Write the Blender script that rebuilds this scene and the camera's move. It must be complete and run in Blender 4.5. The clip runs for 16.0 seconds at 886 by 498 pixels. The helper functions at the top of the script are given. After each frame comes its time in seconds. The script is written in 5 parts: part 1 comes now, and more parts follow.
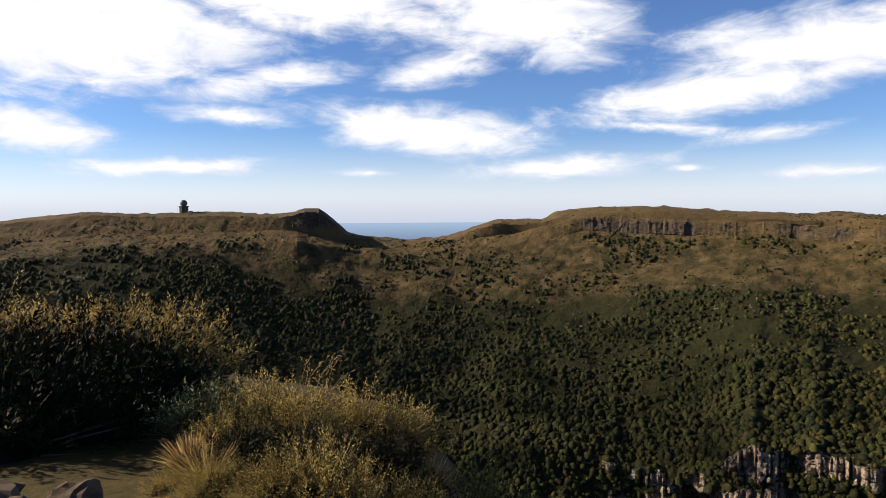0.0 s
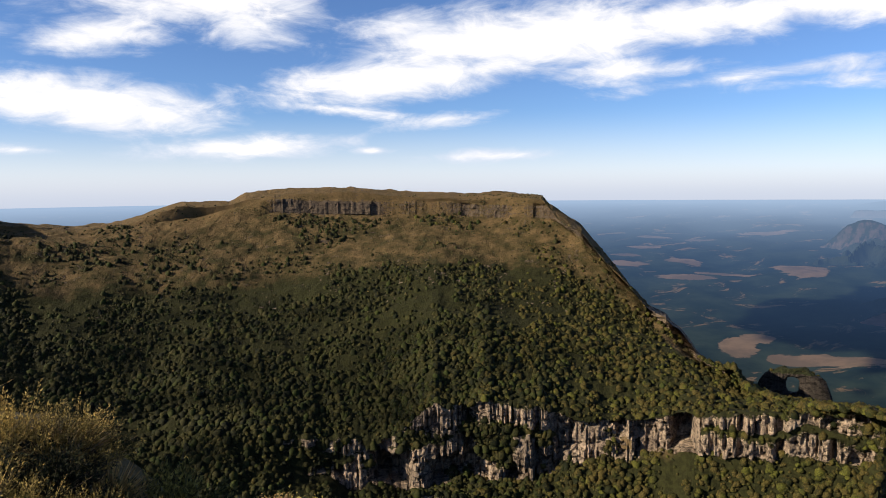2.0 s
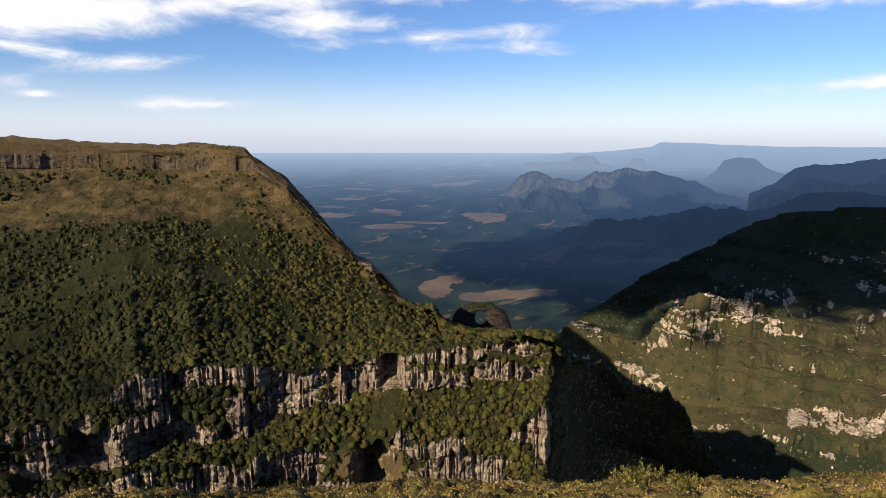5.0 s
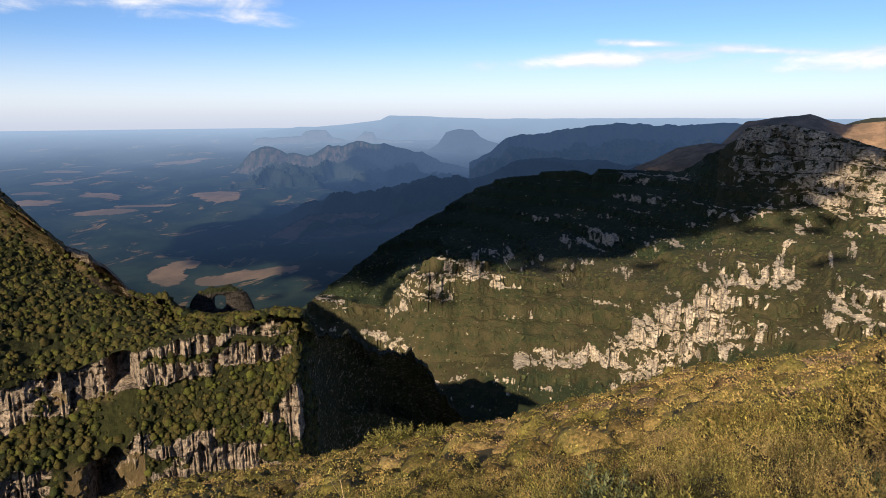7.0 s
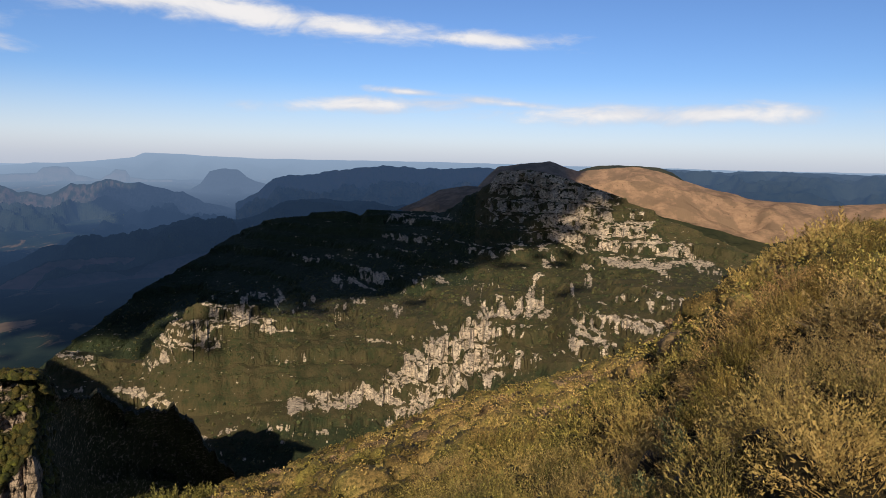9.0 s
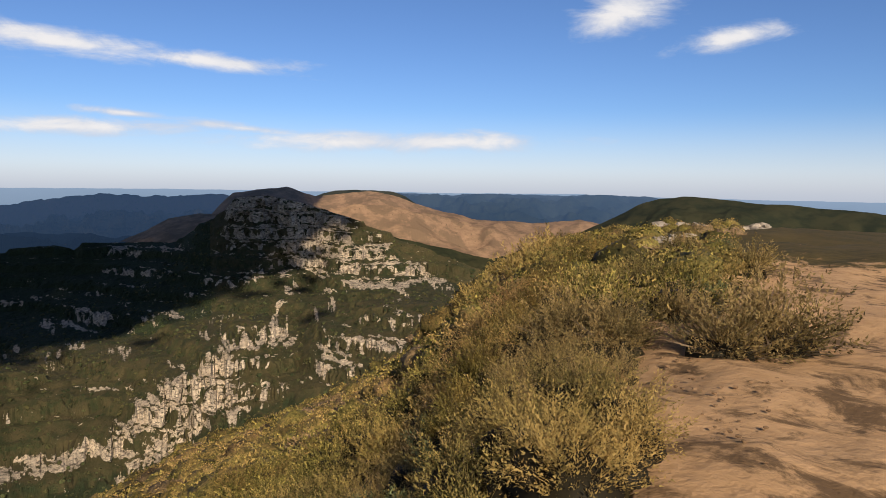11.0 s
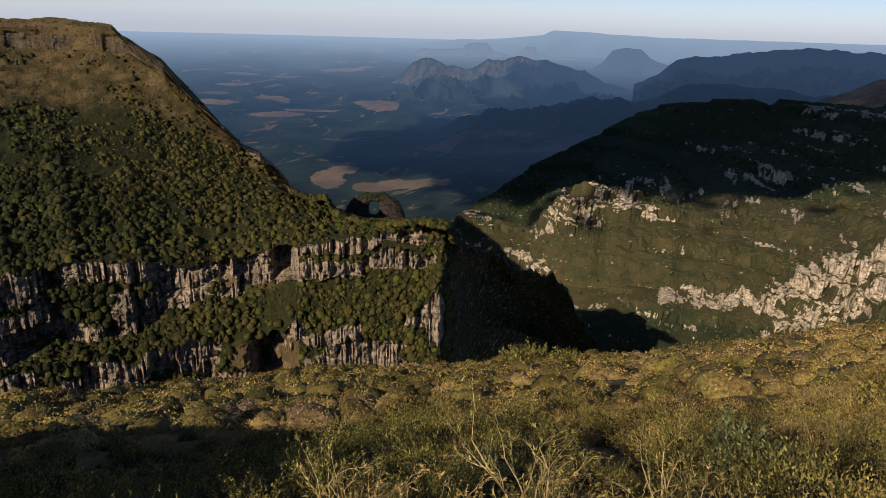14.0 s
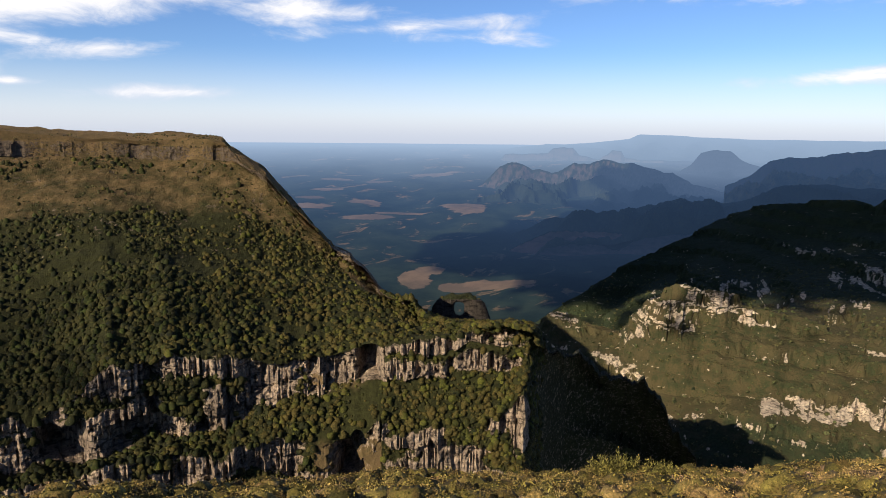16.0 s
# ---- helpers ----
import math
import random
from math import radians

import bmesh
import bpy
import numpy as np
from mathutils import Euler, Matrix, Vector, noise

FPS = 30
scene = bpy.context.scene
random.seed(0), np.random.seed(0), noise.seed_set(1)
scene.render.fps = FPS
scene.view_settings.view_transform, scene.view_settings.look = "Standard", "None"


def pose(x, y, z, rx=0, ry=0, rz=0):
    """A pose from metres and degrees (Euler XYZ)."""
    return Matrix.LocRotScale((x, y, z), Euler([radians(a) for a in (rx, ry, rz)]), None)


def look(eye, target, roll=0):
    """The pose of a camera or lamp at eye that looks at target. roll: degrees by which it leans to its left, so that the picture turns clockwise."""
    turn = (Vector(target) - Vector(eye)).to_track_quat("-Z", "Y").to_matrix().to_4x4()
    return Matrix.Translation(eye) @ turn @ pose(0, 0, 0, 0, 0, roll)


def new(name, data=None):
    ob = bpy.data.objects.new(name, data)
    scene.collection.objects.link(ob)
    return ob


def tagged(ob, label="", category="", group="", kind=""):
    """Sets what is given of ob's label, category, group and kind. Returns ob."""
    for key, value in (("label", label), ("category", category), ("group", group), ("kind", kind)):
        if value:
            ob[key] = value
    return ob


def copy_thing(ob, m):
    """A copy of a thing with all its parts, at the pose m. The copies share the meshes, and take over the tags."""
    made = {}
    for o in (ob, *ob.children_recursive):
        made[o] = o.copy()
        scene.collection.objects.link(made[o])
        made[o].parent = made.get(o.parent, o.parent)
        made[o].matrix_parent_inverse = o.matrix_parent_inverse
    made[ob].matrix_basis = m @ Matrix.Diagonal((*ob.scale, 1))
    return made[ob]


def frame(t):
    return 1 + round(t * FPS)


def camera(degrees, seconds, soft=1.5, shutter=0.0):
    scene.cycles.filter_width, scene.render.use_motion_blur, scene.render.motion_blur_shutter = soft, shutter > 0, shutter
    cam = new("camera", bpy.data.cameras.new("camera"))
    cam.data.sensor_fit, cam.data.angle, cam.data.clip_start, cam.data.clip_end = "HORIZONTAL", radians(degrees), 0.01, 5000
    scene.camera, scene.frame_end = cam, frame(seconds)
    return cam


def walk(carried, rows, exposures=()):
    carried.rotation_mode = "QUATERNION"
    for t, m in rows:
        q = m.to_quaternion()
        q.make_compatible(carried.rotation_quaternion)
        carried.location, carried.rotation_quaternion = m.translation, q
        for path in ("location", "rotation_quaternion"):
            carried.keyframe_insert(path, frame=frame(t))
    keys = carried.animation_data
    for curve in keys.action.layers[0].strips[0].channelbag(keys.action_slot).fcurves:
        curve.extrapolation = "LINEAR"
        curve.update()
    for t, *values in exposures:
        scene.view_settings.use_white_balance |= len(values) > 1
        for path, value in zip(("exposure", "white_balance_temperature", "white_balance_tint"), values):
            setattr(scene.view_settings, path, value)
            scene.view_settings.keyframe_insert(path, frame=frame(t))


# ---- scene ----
cam = camera(65.6, 16.0, soft=0.6)
PATH = [
    (0, pose(0, 0, 1.6, 86.59, 0.33, -0.02)),
    (0.5, pose(0, 0, 1.6, 85.97, -0.21, -6.22)),
    (1, pose(0, 0, 1.6, 85.61, 0.31, -14.50)),
    (1.5, pose(0, 0, 1.6, 86.08, 0.33, -19.26)),
    (2, pose(0, 0, 1.6, 84.84, 0.59, -25.40)),
    (2.5, pose(0, 0, 1.6, 83.99, 0.66, -30.92)),
    (3, pose(0, 0, 1.6, 83.45, 1.44, -33.44)),
    (3.5, pose(0, 0, 1.6, 82.06, 1.36, -39.14)),
    (4, pose(0, 0, 1.6, 80.26, 1.87, -44.25)),
    (4.2, pose(0, 0, 1.6, 80.33, 1.04, -45.68)),
    (6.3, pose(0, 0, 1.6, 78.33, 1.33, -59.76)),
    (6.5, pose(0, 0, 1.6, 77.58, 1.05, -62.91)),
    (7, pose(0, 0, 1.6, 78.73, 0.22, -71.33)),
    (7.5, pose(0, 0, 1.6, 79.51, -0.38, -76.97)),
    (8, pose(0, 0, 1.6, 82.75, -1.38, -79.93)),
    (8.5, pose(0, 0, 1.6, 82.60, -0.59, -82.69)),
    (9, pose(0, 0, 1.6, 82.28, -1.28, -90.22)),
    (9.5, pose(0, 0, 1.6, 82.58, -1.86, -95.74)),
    (9.7, pose(0, 0, 1.6, 83.13, -1.45, -98.13)),
    (10.7, pose(0, 0, 1.6, 84.6, -0.9, -112.0)),
    (11.8, pose(0, 0, 1.6, 86.81, 0.46, -104.57)),
    (12, pose(0, 0, 1.6, 86.18, 0.22, -98.73)),
    (12.5, pose(0, 0, 1.6, 83.82, 0.41, -82.82)),
    (13, pose(0, 0, 1.6, 79.70, -0.22, -65.16)),
    (13.5, pose(0, 0, 1.6, 70.74, -0.93, -58.10)),
    (14, pose(0, 0, 1.6, 71.84, -1.67, -58.21)),
    (14.5, pose(0, 0, 1.6, 75.09, -0.78, -55.87)),
    (15, pose(0, 0, 1.6, 80.25, -0.36, -57.59)),
    (15.5, pose(0, 0, 1.6, 81.31, -0.48, -57.33)),
    (16, pose(0, 0, 1.6, 80.10, -0.60, -51.18)),
]
EXPOSURES = [(0, 0.84), (0.5, 0.88), (1, 0.9), (2.5, 0.8), (3.5, 0.78), (6.5, 0.84), (7.5, 0.74), (8, 0.56), (9, 0.48), (12, 0.47), (13.0, 0.44), (13.5, 0.14), (14, 0.46), (14.5, 0.84), (15, 0.92), (15.5, 0.9), (16, 0.8)]
walk(cam, PATH, EXPOSURES)

# ---- sky, sun ----
SUN_BEARING, SUN_HEIGHT = 84.0, 27.5   # degrees to the left of north (+y), degrees up
EYE_Z = 1.6


def direction(bearing, height):
    b, h = radians(bearing), radians(height)
    return Vector((-math.sin(b) * math.cos(h), math.cos(b) * math.cos(h), math.sin(h)))


sun_data = bpy.data.lights.new("sun", "SUN")
sun_data.energy, sun_data.angle, sun_data.color = 5.0, radians(0.53), (1.0, 0.84, 0.62)
sun = new("sun", sun_data)
sun.matrix_world = look((0, 0, 300), Vector((0, 0, 300)) - direction(SUN_BEARING, SUN_HEIGHT))


class Nodes:
    """Short ways to lay nodes in a tree."""

    def __init__(self, tree):
        self.tree = tree
        tree.nodes.clear()

    def add(self, kind, values=(), **settings):
        n = self.tree.nodes.new(kind)
        for k, v in settings.items():
            setattr(n, k, v)
        for key, v in dict(values).items():
            if isinstance(v, bpy.types.NodeSocket):
                self.tree.links.new(v, n.inputs[key])
            else:
                n.inputs[key].default_value = v
        return n

    def math(self, op, a, b=0.0, c=0.0, clamp=False):
        return self.add("ShaderNodeMath", {0: a, 1: b, 2: c}, operation=op, use_clamp=clamp).outputs[0]

    def noise(self, vec, scale, detail=4.0, rough=0.55, distort=0.0):
        return self.add("ShaderNodeTexNoise", {"Vector": vec, "Scale": scale, "Detail": detail, "Roughness": rough,
                                               "Distortion": distort}).outputs[0]

    def ramp(self, x, lo, hi):
        return self.add("ShaderNodeMapRange", {0: x, 1: lo, 2: hi, 3: 0.0, 4: 1.0}, interpolation_type="SMOOTHSTEP").outputs[0]

    def mix(self, fac, a, b, blend="MIX"):
        n = self.add("ShaderNodeMix", {0: fac}, data_type="RGBA", blend_type=blend)
        for slot, v in ((6, a), (7, b)):
            if isinstance(v, bpy.types.NodeSocket):
                self.tree.links.new(v, n.inputs[slot])
            else:
                n.inputs[slot].default_value = (*v, 1)
        return n.outputs[2]

    def stretch(self, vec, sx, sy, sz):
        return self.add("ShaderNodeVectorMath", {0: vec, 1: (sx, sy, sz)}, operation="MULTIPLY").outputs[0]

    def out(self, shader, kind="ShaderNodeOutputMaterial"):
        self.add(kind, {"Surface": shader})


# clouds: bearing, height, half length, half depth, lean (degrees), density
WEST_CLOUDS = [
    (30, 13.0, 20, 5.5, 5, 1.4), (12, 16.5, 16, 3.6, -6, 1.3), (14, 10.2, 10, 1.5, 10, 1.0), (2, 6.4, 12, 2.4, -6, 1.25), (16, 7.2, 8, 1.0, -4, 0.9), (0, 11.2, 6, 1.8, 10, 1.0), (-6, 15.0, 11, 3.8, -6, 1.3),
    (-21, 8.7, 14, 2.2, 8, 1.3), (-33, 11.6, 17, 3.2, 5, 1.3), (-16, 6.4, 9, 0.8, -6, 0.85), (-40, 9.0, 7, 1.4, 0, 0.9), (-9, 3.3, 9, 1.2, 3, 1.15),
]
NORTH_CLOUDS = [
    (22, 3.3, 10, 1.0, 2, 1.1), (31, 6.0, 7, 1.9, -10, 1.15), (6, 2.9, 3.5, 0.5, 0, 0.9), (-25, 5.5, 5, 0.8, 5, 0.85), (-29, 2.5, 6, 0.6, 1, 0.7), (-19.5, 3.0, 1.8, 0.35, 0, 0.8), (-22, 12.8, 6, 1.6, 4, 0.7),
    (-48, 7.9, 10, 0.8, 4, 0.7), (-46, 12.4, 13, 2.2, 0, 1.25), (-57, 12.2, 13, 2.0, -4, 1.25), (-66, 11.5, 12, 1.8, -6, 1.25), (-74, 10.6, 11, 1.5, -7, 1.2),
]
EAST_CLOUDS = [
    (-83, 9.8, 11, 1.1, -4, 1.1), (-92, 9.3, 11, 0.8, -2, 0.95), (-53, 7.2, 7, 0.6, -2, 0.6), (-83, 3.9, 10, 0.75, 2, 1.0), (-87, 5.1, 3.5, 0.35, -3, 0.8), (-104, 3.4, 12, 1.0, 0, 1.0), (-112, 3.5, 10, 0.9, 1, 0.9),
    (-96, 4.3, 7, 0.45, -5, 0.8), (-126, 13.4, 5, 1.9, 12, 1.0), (-134, 11.2, 4.5, 1.1, 6, 0.9), (60, 14, 18, 6, 0, 1.2), (110, 20, 30, 6, 0, 1.0),
]


def build_world():
    world = bpy.data.worlds.new("sky")
    world.use_nodes = True
    scene.world = world
    n = Nodes(world.node_tree)
    way = n.add("ShaderNodeTexCoord").outputs["Generated"]
    sky = n.add("ShaderNodeTexSky", {}, sky_type="NISHITA", sun_disc=False, sun_elevation=radians(SUN_HEIGHT),
                sun_rotation=radians(-SUN_BEARING), altitude=1800.0, air_density=1.0, dust_density=0.6, ozone_density=5.0)
    xyz = n.add("ShaderNodeSeparateXYZ", {0: way})
    bearing = n.math("MULTIPLY", n.math("ARCTAN2", n.math("MULTIPLY", xyz.outputs[0], -1.0), xyz.outputs[1]), 57.29578)
    height = n.math("MULTIPLY", n.math("ARCSINE", xyz.outputs[2]), 57.29578)
    spot = n.add("ShaderNodeCombineXYZ", {0: bearing, 1: height}).outputs[0]
    wisps = n.noise(n.stretch(spot, 0.07, 0.26, 1), 1.0, 9.0, 0.62, 0.8)
    puffs = n.noise(n.stretch(spot, 0.22, 0.55, 1), 1.0, 9.0, 0.62, 0.5)
    rough = n.math("ADD", n.math("MULTIPLY", n.math("SUBTRACT", wisps, 0.5), 1.9), n.math("MULTIPLY", n.math("SUBTRACT", puffs, 0.5), 1.5))
    total = None
    for b, h, long, deep, lean, dense in WEST_CLOUDS + NORTH_CLOUDS + EAST_CLOUDS:
        m = n.add("ShaderNodeMapping", {0: spot, 1: (b, h, 0), 2: (0, 0, radians(-lean)), 3: (long, deep, 1)}, vector_type="TEXTURE")
        far = n.add("ShaderNodeVectorMath", {0: m.outputs[0]}, operation="LENGTH").outputs["Value"]
        one = n.math("MULTIPLY", n.math("SUBTRACT", 1.15, far), dense)
        total = one if total is None else n.math("MAXIMUM", total, one)
    cover = n.ramp(n.math("ADD", total, rough), 0.05, 1.0)
    cover = n.math("MULTIPLY", cover, 0.95)
    shade = n.ramp(n.math("ADD", total, n.math("MULTIPLY", n.math("SUBTRACT", puffs, 0.5), 2.2)), 0.2, 1.3)
    white = n.mix(shade, (7.5, 7.9, 9.0), (11.0, 10.6, 10.4))
    low = n.math("MULTIPLY", n.math("SUBTRACT", 1.0, n.ramp(height, -1.0, 6.5)), 0.72)
    blue = n.mix(low, n.mix(1.0, sky.outputs[0], (1.03, 1.1, 1.27), "MULTIPLY"), (8.9, 8.9, 9.5))
    veil = n.math("MULTIPLY", n.math("SUBTRACT", 1.0, n.ramp(height, -1.4, 1.7)), 0.75)
    blue = n.mix(veil, blue, (5.2, 5.8, 7.2))
    color = n.mix(cover, blue, white)
    n.out(n.add("ShaderNodeBackground", {"Color": color, "Strength": 0.060}).outputs[0], "ShaderNodeOutputWorld")


build_world()


# ---- materials ----
def material(name):
    m = bpy.data.materials.new(name)
    m.use_nodes = True
    n = Nodes(m.node_tree)
    n.place = n.add("ShaderNodeNewGeometry").outputs["Position"]
    return m, n


def finish(n, color, rough=0.95, bump=None, strength=0.5, depth=1.0):
    values = {"Base Color": color, "Roughness": rough, "Specular IOR Level": 0.15}
    if bump is not None:
        values["Normal"] = n.add("ShaderNodeBump", {"Strength": strength, "Distance": depth, "Height": bump}).outputs[0]
    bsdf = n.add("ShaderNodeBsdfPrincipled", values).outputs[0]
    n.out(bsdf)
    return bsdf


def attribute(n, name):
    return n.add("ShaderNodeAttribute", {}, attribute_name=name).outputs["Fac"]


def hill_material(name, grass, scrub, wood, rock_a, rock_b, fine=1.0, broken=0.0, bedded=False):
    """Hillside: dry grass, scrub and wood by cover, bare rock by the attribute 'rock'."""
    m, n = material(name)
    big = n.noise(n.place, 0.012 * fine, 5, 0.6)
    mid = n.noise(n.place, 0.06 * fine, 5, 0.65)
    small = n.noise(n.place, 0.35 * fine, 4, 0.7)
    streak = n.noise(n.stretch(n.place, *((0.30, 0.30, 0.17) if bedded else (0.5 * fine, 0.5 * fine, 0.05 * fine))), 1.0, 5, 0.65)
    cracks = n.noise(n.stretch(n.place, 0.16 * fine, 0.16 * fine, 0.45 * fine), 1.0, 6, 0.7, 0.5)
    stain = n.noise(n.stretch(n.place, 0.05 * fine, 0.05 * fine, 0.012 * fine), 1.0, 5, 0.6)
    rock = n.mix(n.ramp(streak, 0.3, 0.7), rock_b, rock_a)
    rock = n.mix(n.ramp(stain, 0.42, 0.62), rock, n.mix(0.6, rock, rock_b))
    rock = n.mix(n.math("MULTIPLY", n.ramp(cracks, 0.52, 0.40), 0.85), rock, tuple(c * 0.22 for c in rock_b))
    wood_here = n.ramp(n.math("ADD", attribute(n, "wood"), n.math("MULTIPLY", n.math("SUBTRACT", mid, 0.5), 0.8)), 0.3, 0.7)
    ground = n.mix(n.ramp(n.math("ADD", n.math("MULTIPLY", mid, 0.6), n.math("MULTIPLY", small, 0.5)), 0.42, 0.68), grass, scrub)
    ground = n.mix(n.ramp(big, 0.4, 0.65), ground, n.mix(0.5, ground, grass))
    green = n.mix(n.ramp(small, 0.35, 0.65), tuple(c * 0.7 for c in wood), tuple(c * 1.35 for c in wood))
    ground = n.mix(wood_here, ground, green)
    # rock darkened by attribute: dark basalt and painted shade in one tint
    rock = n.mix(n.math("MULTIPLY", attribute(n, "rock_shade"), 0.8), rock, tuple(c * 0.5 for c in rock_b))
    bits = n.noise(n.stretch(n.place, *((0.13, 0.13, 0.34) if bedded else (0.3, 0.3, 0.42))), 1.0, 6, 0.72, 0.4)
    edge = n.math("ADD", n.math("MULTIPLY", n.math("SUBTRACT", cracks, 0.5), 1.3), n.math("MULTIPLY", n.math("SUBTRACT", bits, 0.5), broken))
    edge = n.math("MULTIPLY", edge, n.math("MULTIPLY", attribute(n, "rock"), 4.0, clamp=True))
    bare = n.ramp(n.math("ADD", attribute(n, "rock"), edge), 0.38, 0.6)
    color = n.mix(bare, ground, rock)
    finish(n, color, 0.95, n.math("ADD", small, n.math("MULTIPLY", streak, bare)), 0.7, min(1.6 / fine, 2.0) if fine < 4 else 0.04)
    return m


def far_material(name, base_a, base_b, rock, haze, start, length, most, scale=0.004):
    """Distance: woods, fields and scarps, with haze mixed in as a glow that grows with distance."""
    m, n = material(name)
    a = n.noise(n.place, scale, 6, 0.6)
    b = n.noise(n.stretch(n.place, scale * 2.2, scale * 2.2, scale * 6), 1.0, 6, 0.65)
    color = n.mix(n.ramp(a, 0.42, 0.6), base_a, base_b)
    streak = n.noise(n.stretch(n.place, scale * 8, scale * 8, scale * 1.5), 1.0, 4, 0.6)
    bare = n.ramp(n.math("ADD", attribute(n, "rock"), n.math("MULTIPLY", n.math("SUBTRACT", streak, 0.5), 1.4)), 0.45, 0.7)
    color = n.mix(bare, color, rock)
    color = n.mix(n.ramp(b, 0.35, 0.65), color, n.mix(0.6, color, base_b))
    bsdf = n.add("ShaderNodeBsdfPrincipled", {"Base Color": color, "Roughness": 1.0, "Specular IOR Level": 0.0}).outputs[0]
    haze_glow(n, bsdf, haze, start, length, most)
    return m


# haze put into the material as a blue emission, stronger farther away
def haze_glow(n, bsdf, haze, start, length, most):
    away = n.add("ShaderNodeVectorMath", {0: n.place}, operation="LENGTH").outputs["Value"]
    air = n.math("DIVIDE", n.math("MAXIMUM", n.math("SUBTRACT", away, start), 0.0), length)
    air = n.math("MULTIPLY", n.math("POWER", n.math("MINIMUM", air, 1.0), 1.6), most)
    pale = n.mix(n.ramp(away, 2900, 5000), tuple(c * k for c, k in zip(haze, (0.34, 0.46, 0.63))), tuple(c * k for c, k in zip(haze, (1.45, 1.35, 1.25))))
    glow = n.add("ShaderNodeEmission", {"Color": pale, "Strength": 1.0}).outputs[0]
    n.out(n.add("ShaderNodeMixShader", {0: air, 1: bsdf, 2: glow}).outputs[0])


# dry meadows on the plain: bearing, distance, half width across and along the line of sight (metres)
MEADOWS = [(-56, 1880, 110, 75), (-53, 1850, 90, 50), (-48.9, 1900, 60, 90), (-50.2, 2010, 50, 50), (-53.3, 2950, 100, 120), (-52.2, 3000, 60, 80), (-50.2, 3760, 130, 60), (-45, 2790, 130, 60), (-47.6, 2880, 120, 40),
           (-40.4, 2980, 110, 60), (-41.6, 3350, 90, 40), (-42.7, 3600, 110, 40), (-44.7, 3080, 80, 50), (-45.9, 3570, 90, 30), (-40.3, 3170, 80, 40), (-52.1, 3800, 60, 30)]


def plain_ground():
    """Wooded lowland with pale meadows and small fields."""
    m, n = material("far_plain")
    warp = n.noise(n.place, 0.006, 5, 0.65)
    blocks = n.noise(n.stretch(n.place, 0.006, 0.009, 0.0), 1.0, 6, 0.7, 0.8)
    color = n.mix(n.ramp(warp, 0.35, 0.7), (0.009, 0.017, 0.016), (0.022, 0.033, 0.025))
    color = n.mix(n.ramp(blocks, 0.57, 0.65), color, (0.12, 0.085, 0.05))
    near = None
    for b, r, wide, deep in MEADOWS:
        a = radians(b)
        spot = n.add("ShaderNodeMapping", {0: n.stretch(n.place, 1, 1, 0), 1: (-math.sin(a) * r, math.cos(a) * r, 0), 2: (0, 0, a), 3: (wide, deep, 1)}, vector_type="TEXTURE")
        far = n.add("ShaderNodeVectorMath", {0: spot.outputs[0]}, operation="LENGTH").outputs["Value"]
        one = n.math("SUBTRACT", 1.0, far)
        near = one if near is None else n.math("MAXIMUM", near, one)
    edge = n.math("ADD", near, n.math("MULTIPLY", n.math("SUBTRACT", blocks, 0.5), 1.7))
    color = n.mix(n.ramp(edge, 0.1, 0.2), color, n.mix(n.ramp(warp, 0.4, 0.6), (0.14, 0.10, 0.068), (0.09, 0.068, 0.05)))
    bsdf = n.add("ShaderNodeBsdfPrincipled", {"Base Color": color, "Roughness": 1.0, "Specular IOR Level": 0.0}).outputs[0]
    haze_glow(n, bsdf, *AIR)
    return m


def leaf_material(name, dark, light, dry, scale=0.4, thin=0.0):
    """Foliage; the attribute 'heart' darkens a bush's core, its inner shade put into the colour."""
    m, n = material(name)
    rnd = n.math("POWER", n.add("ShaderNodeNewGeometry").outputs["Random Per Island"], 2.0)
    light = tuple(c * 1.4 for c in light)
    spots = n.noise(n.place, scale, 4, 0.7)
    patch = n.noise(n.place, scale * 0.08, 4, 0.6)
    color = n.mix(rnd, dark, light)
    color = n.mix(n.ramp(n.math("ADD", patch, n.math("MULTIPLY", spots, 0.4)), 0.6, 0.85), color, dry)
    color = n.mix(n.ramp(spots, 0.38, 0.62), n.mix(1.0, color, (0.5, 0.52, 0.5), "MULTIPLY"), n.mix(1.0, color, (1.3, 1.28, 1.25), "MULTIPLY"))
    # brown core, darkened in place of the shade between the leaves
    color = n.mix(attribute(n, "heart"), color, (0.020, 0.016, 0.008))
    if not thin:
        finish(n, color, 0.8, spots, 0.8, 0.4 / scale * 0.3)
        return m
    bsdf = n.add("ShaderNodeBsdfPrincipled", {"Base Color": color, "Roughness": 0.7, "Specular IOR Level": 0.2}).outputs[0]
    veil = n.add("ShaderNodeBsdfTranslucent", {"Color": color}).outputs[0]
    n.out(n.add("ShaderNodeMixShader", {0: thin, 1: bsdf, 2: veil}).outputs[0])
    return m


MESA = hill_material("mesa_hillside", (0.112, 0.076, 0.037), (0.066, 0.05, 0.022), (0.016, 0.017, 0.005), (0.36, 0.28, 0.205), (0.09, 0.07, 0.055), 1.0, 2.0)
SCARP = hill_material("scarp_hillside", (0.056, 0.045, 0.022), (0.024, 0.029, 0.012), (0.019, 0.026, 0.012), (0.58, 0.48, 0.36), (0.26, 0.215, 0.17), 1.0, 1.3, True)
# base colour kept dark in place of the shade on the arch
DARK_ROCK = hill_material("dark_rock", (0.04, 0.035, 0.02), (0.03, 0.03, 0.015), (0.015, 0.018, 0.008), (0.055, 0.046, 0.04), (0.022, 0.019, 0.017))
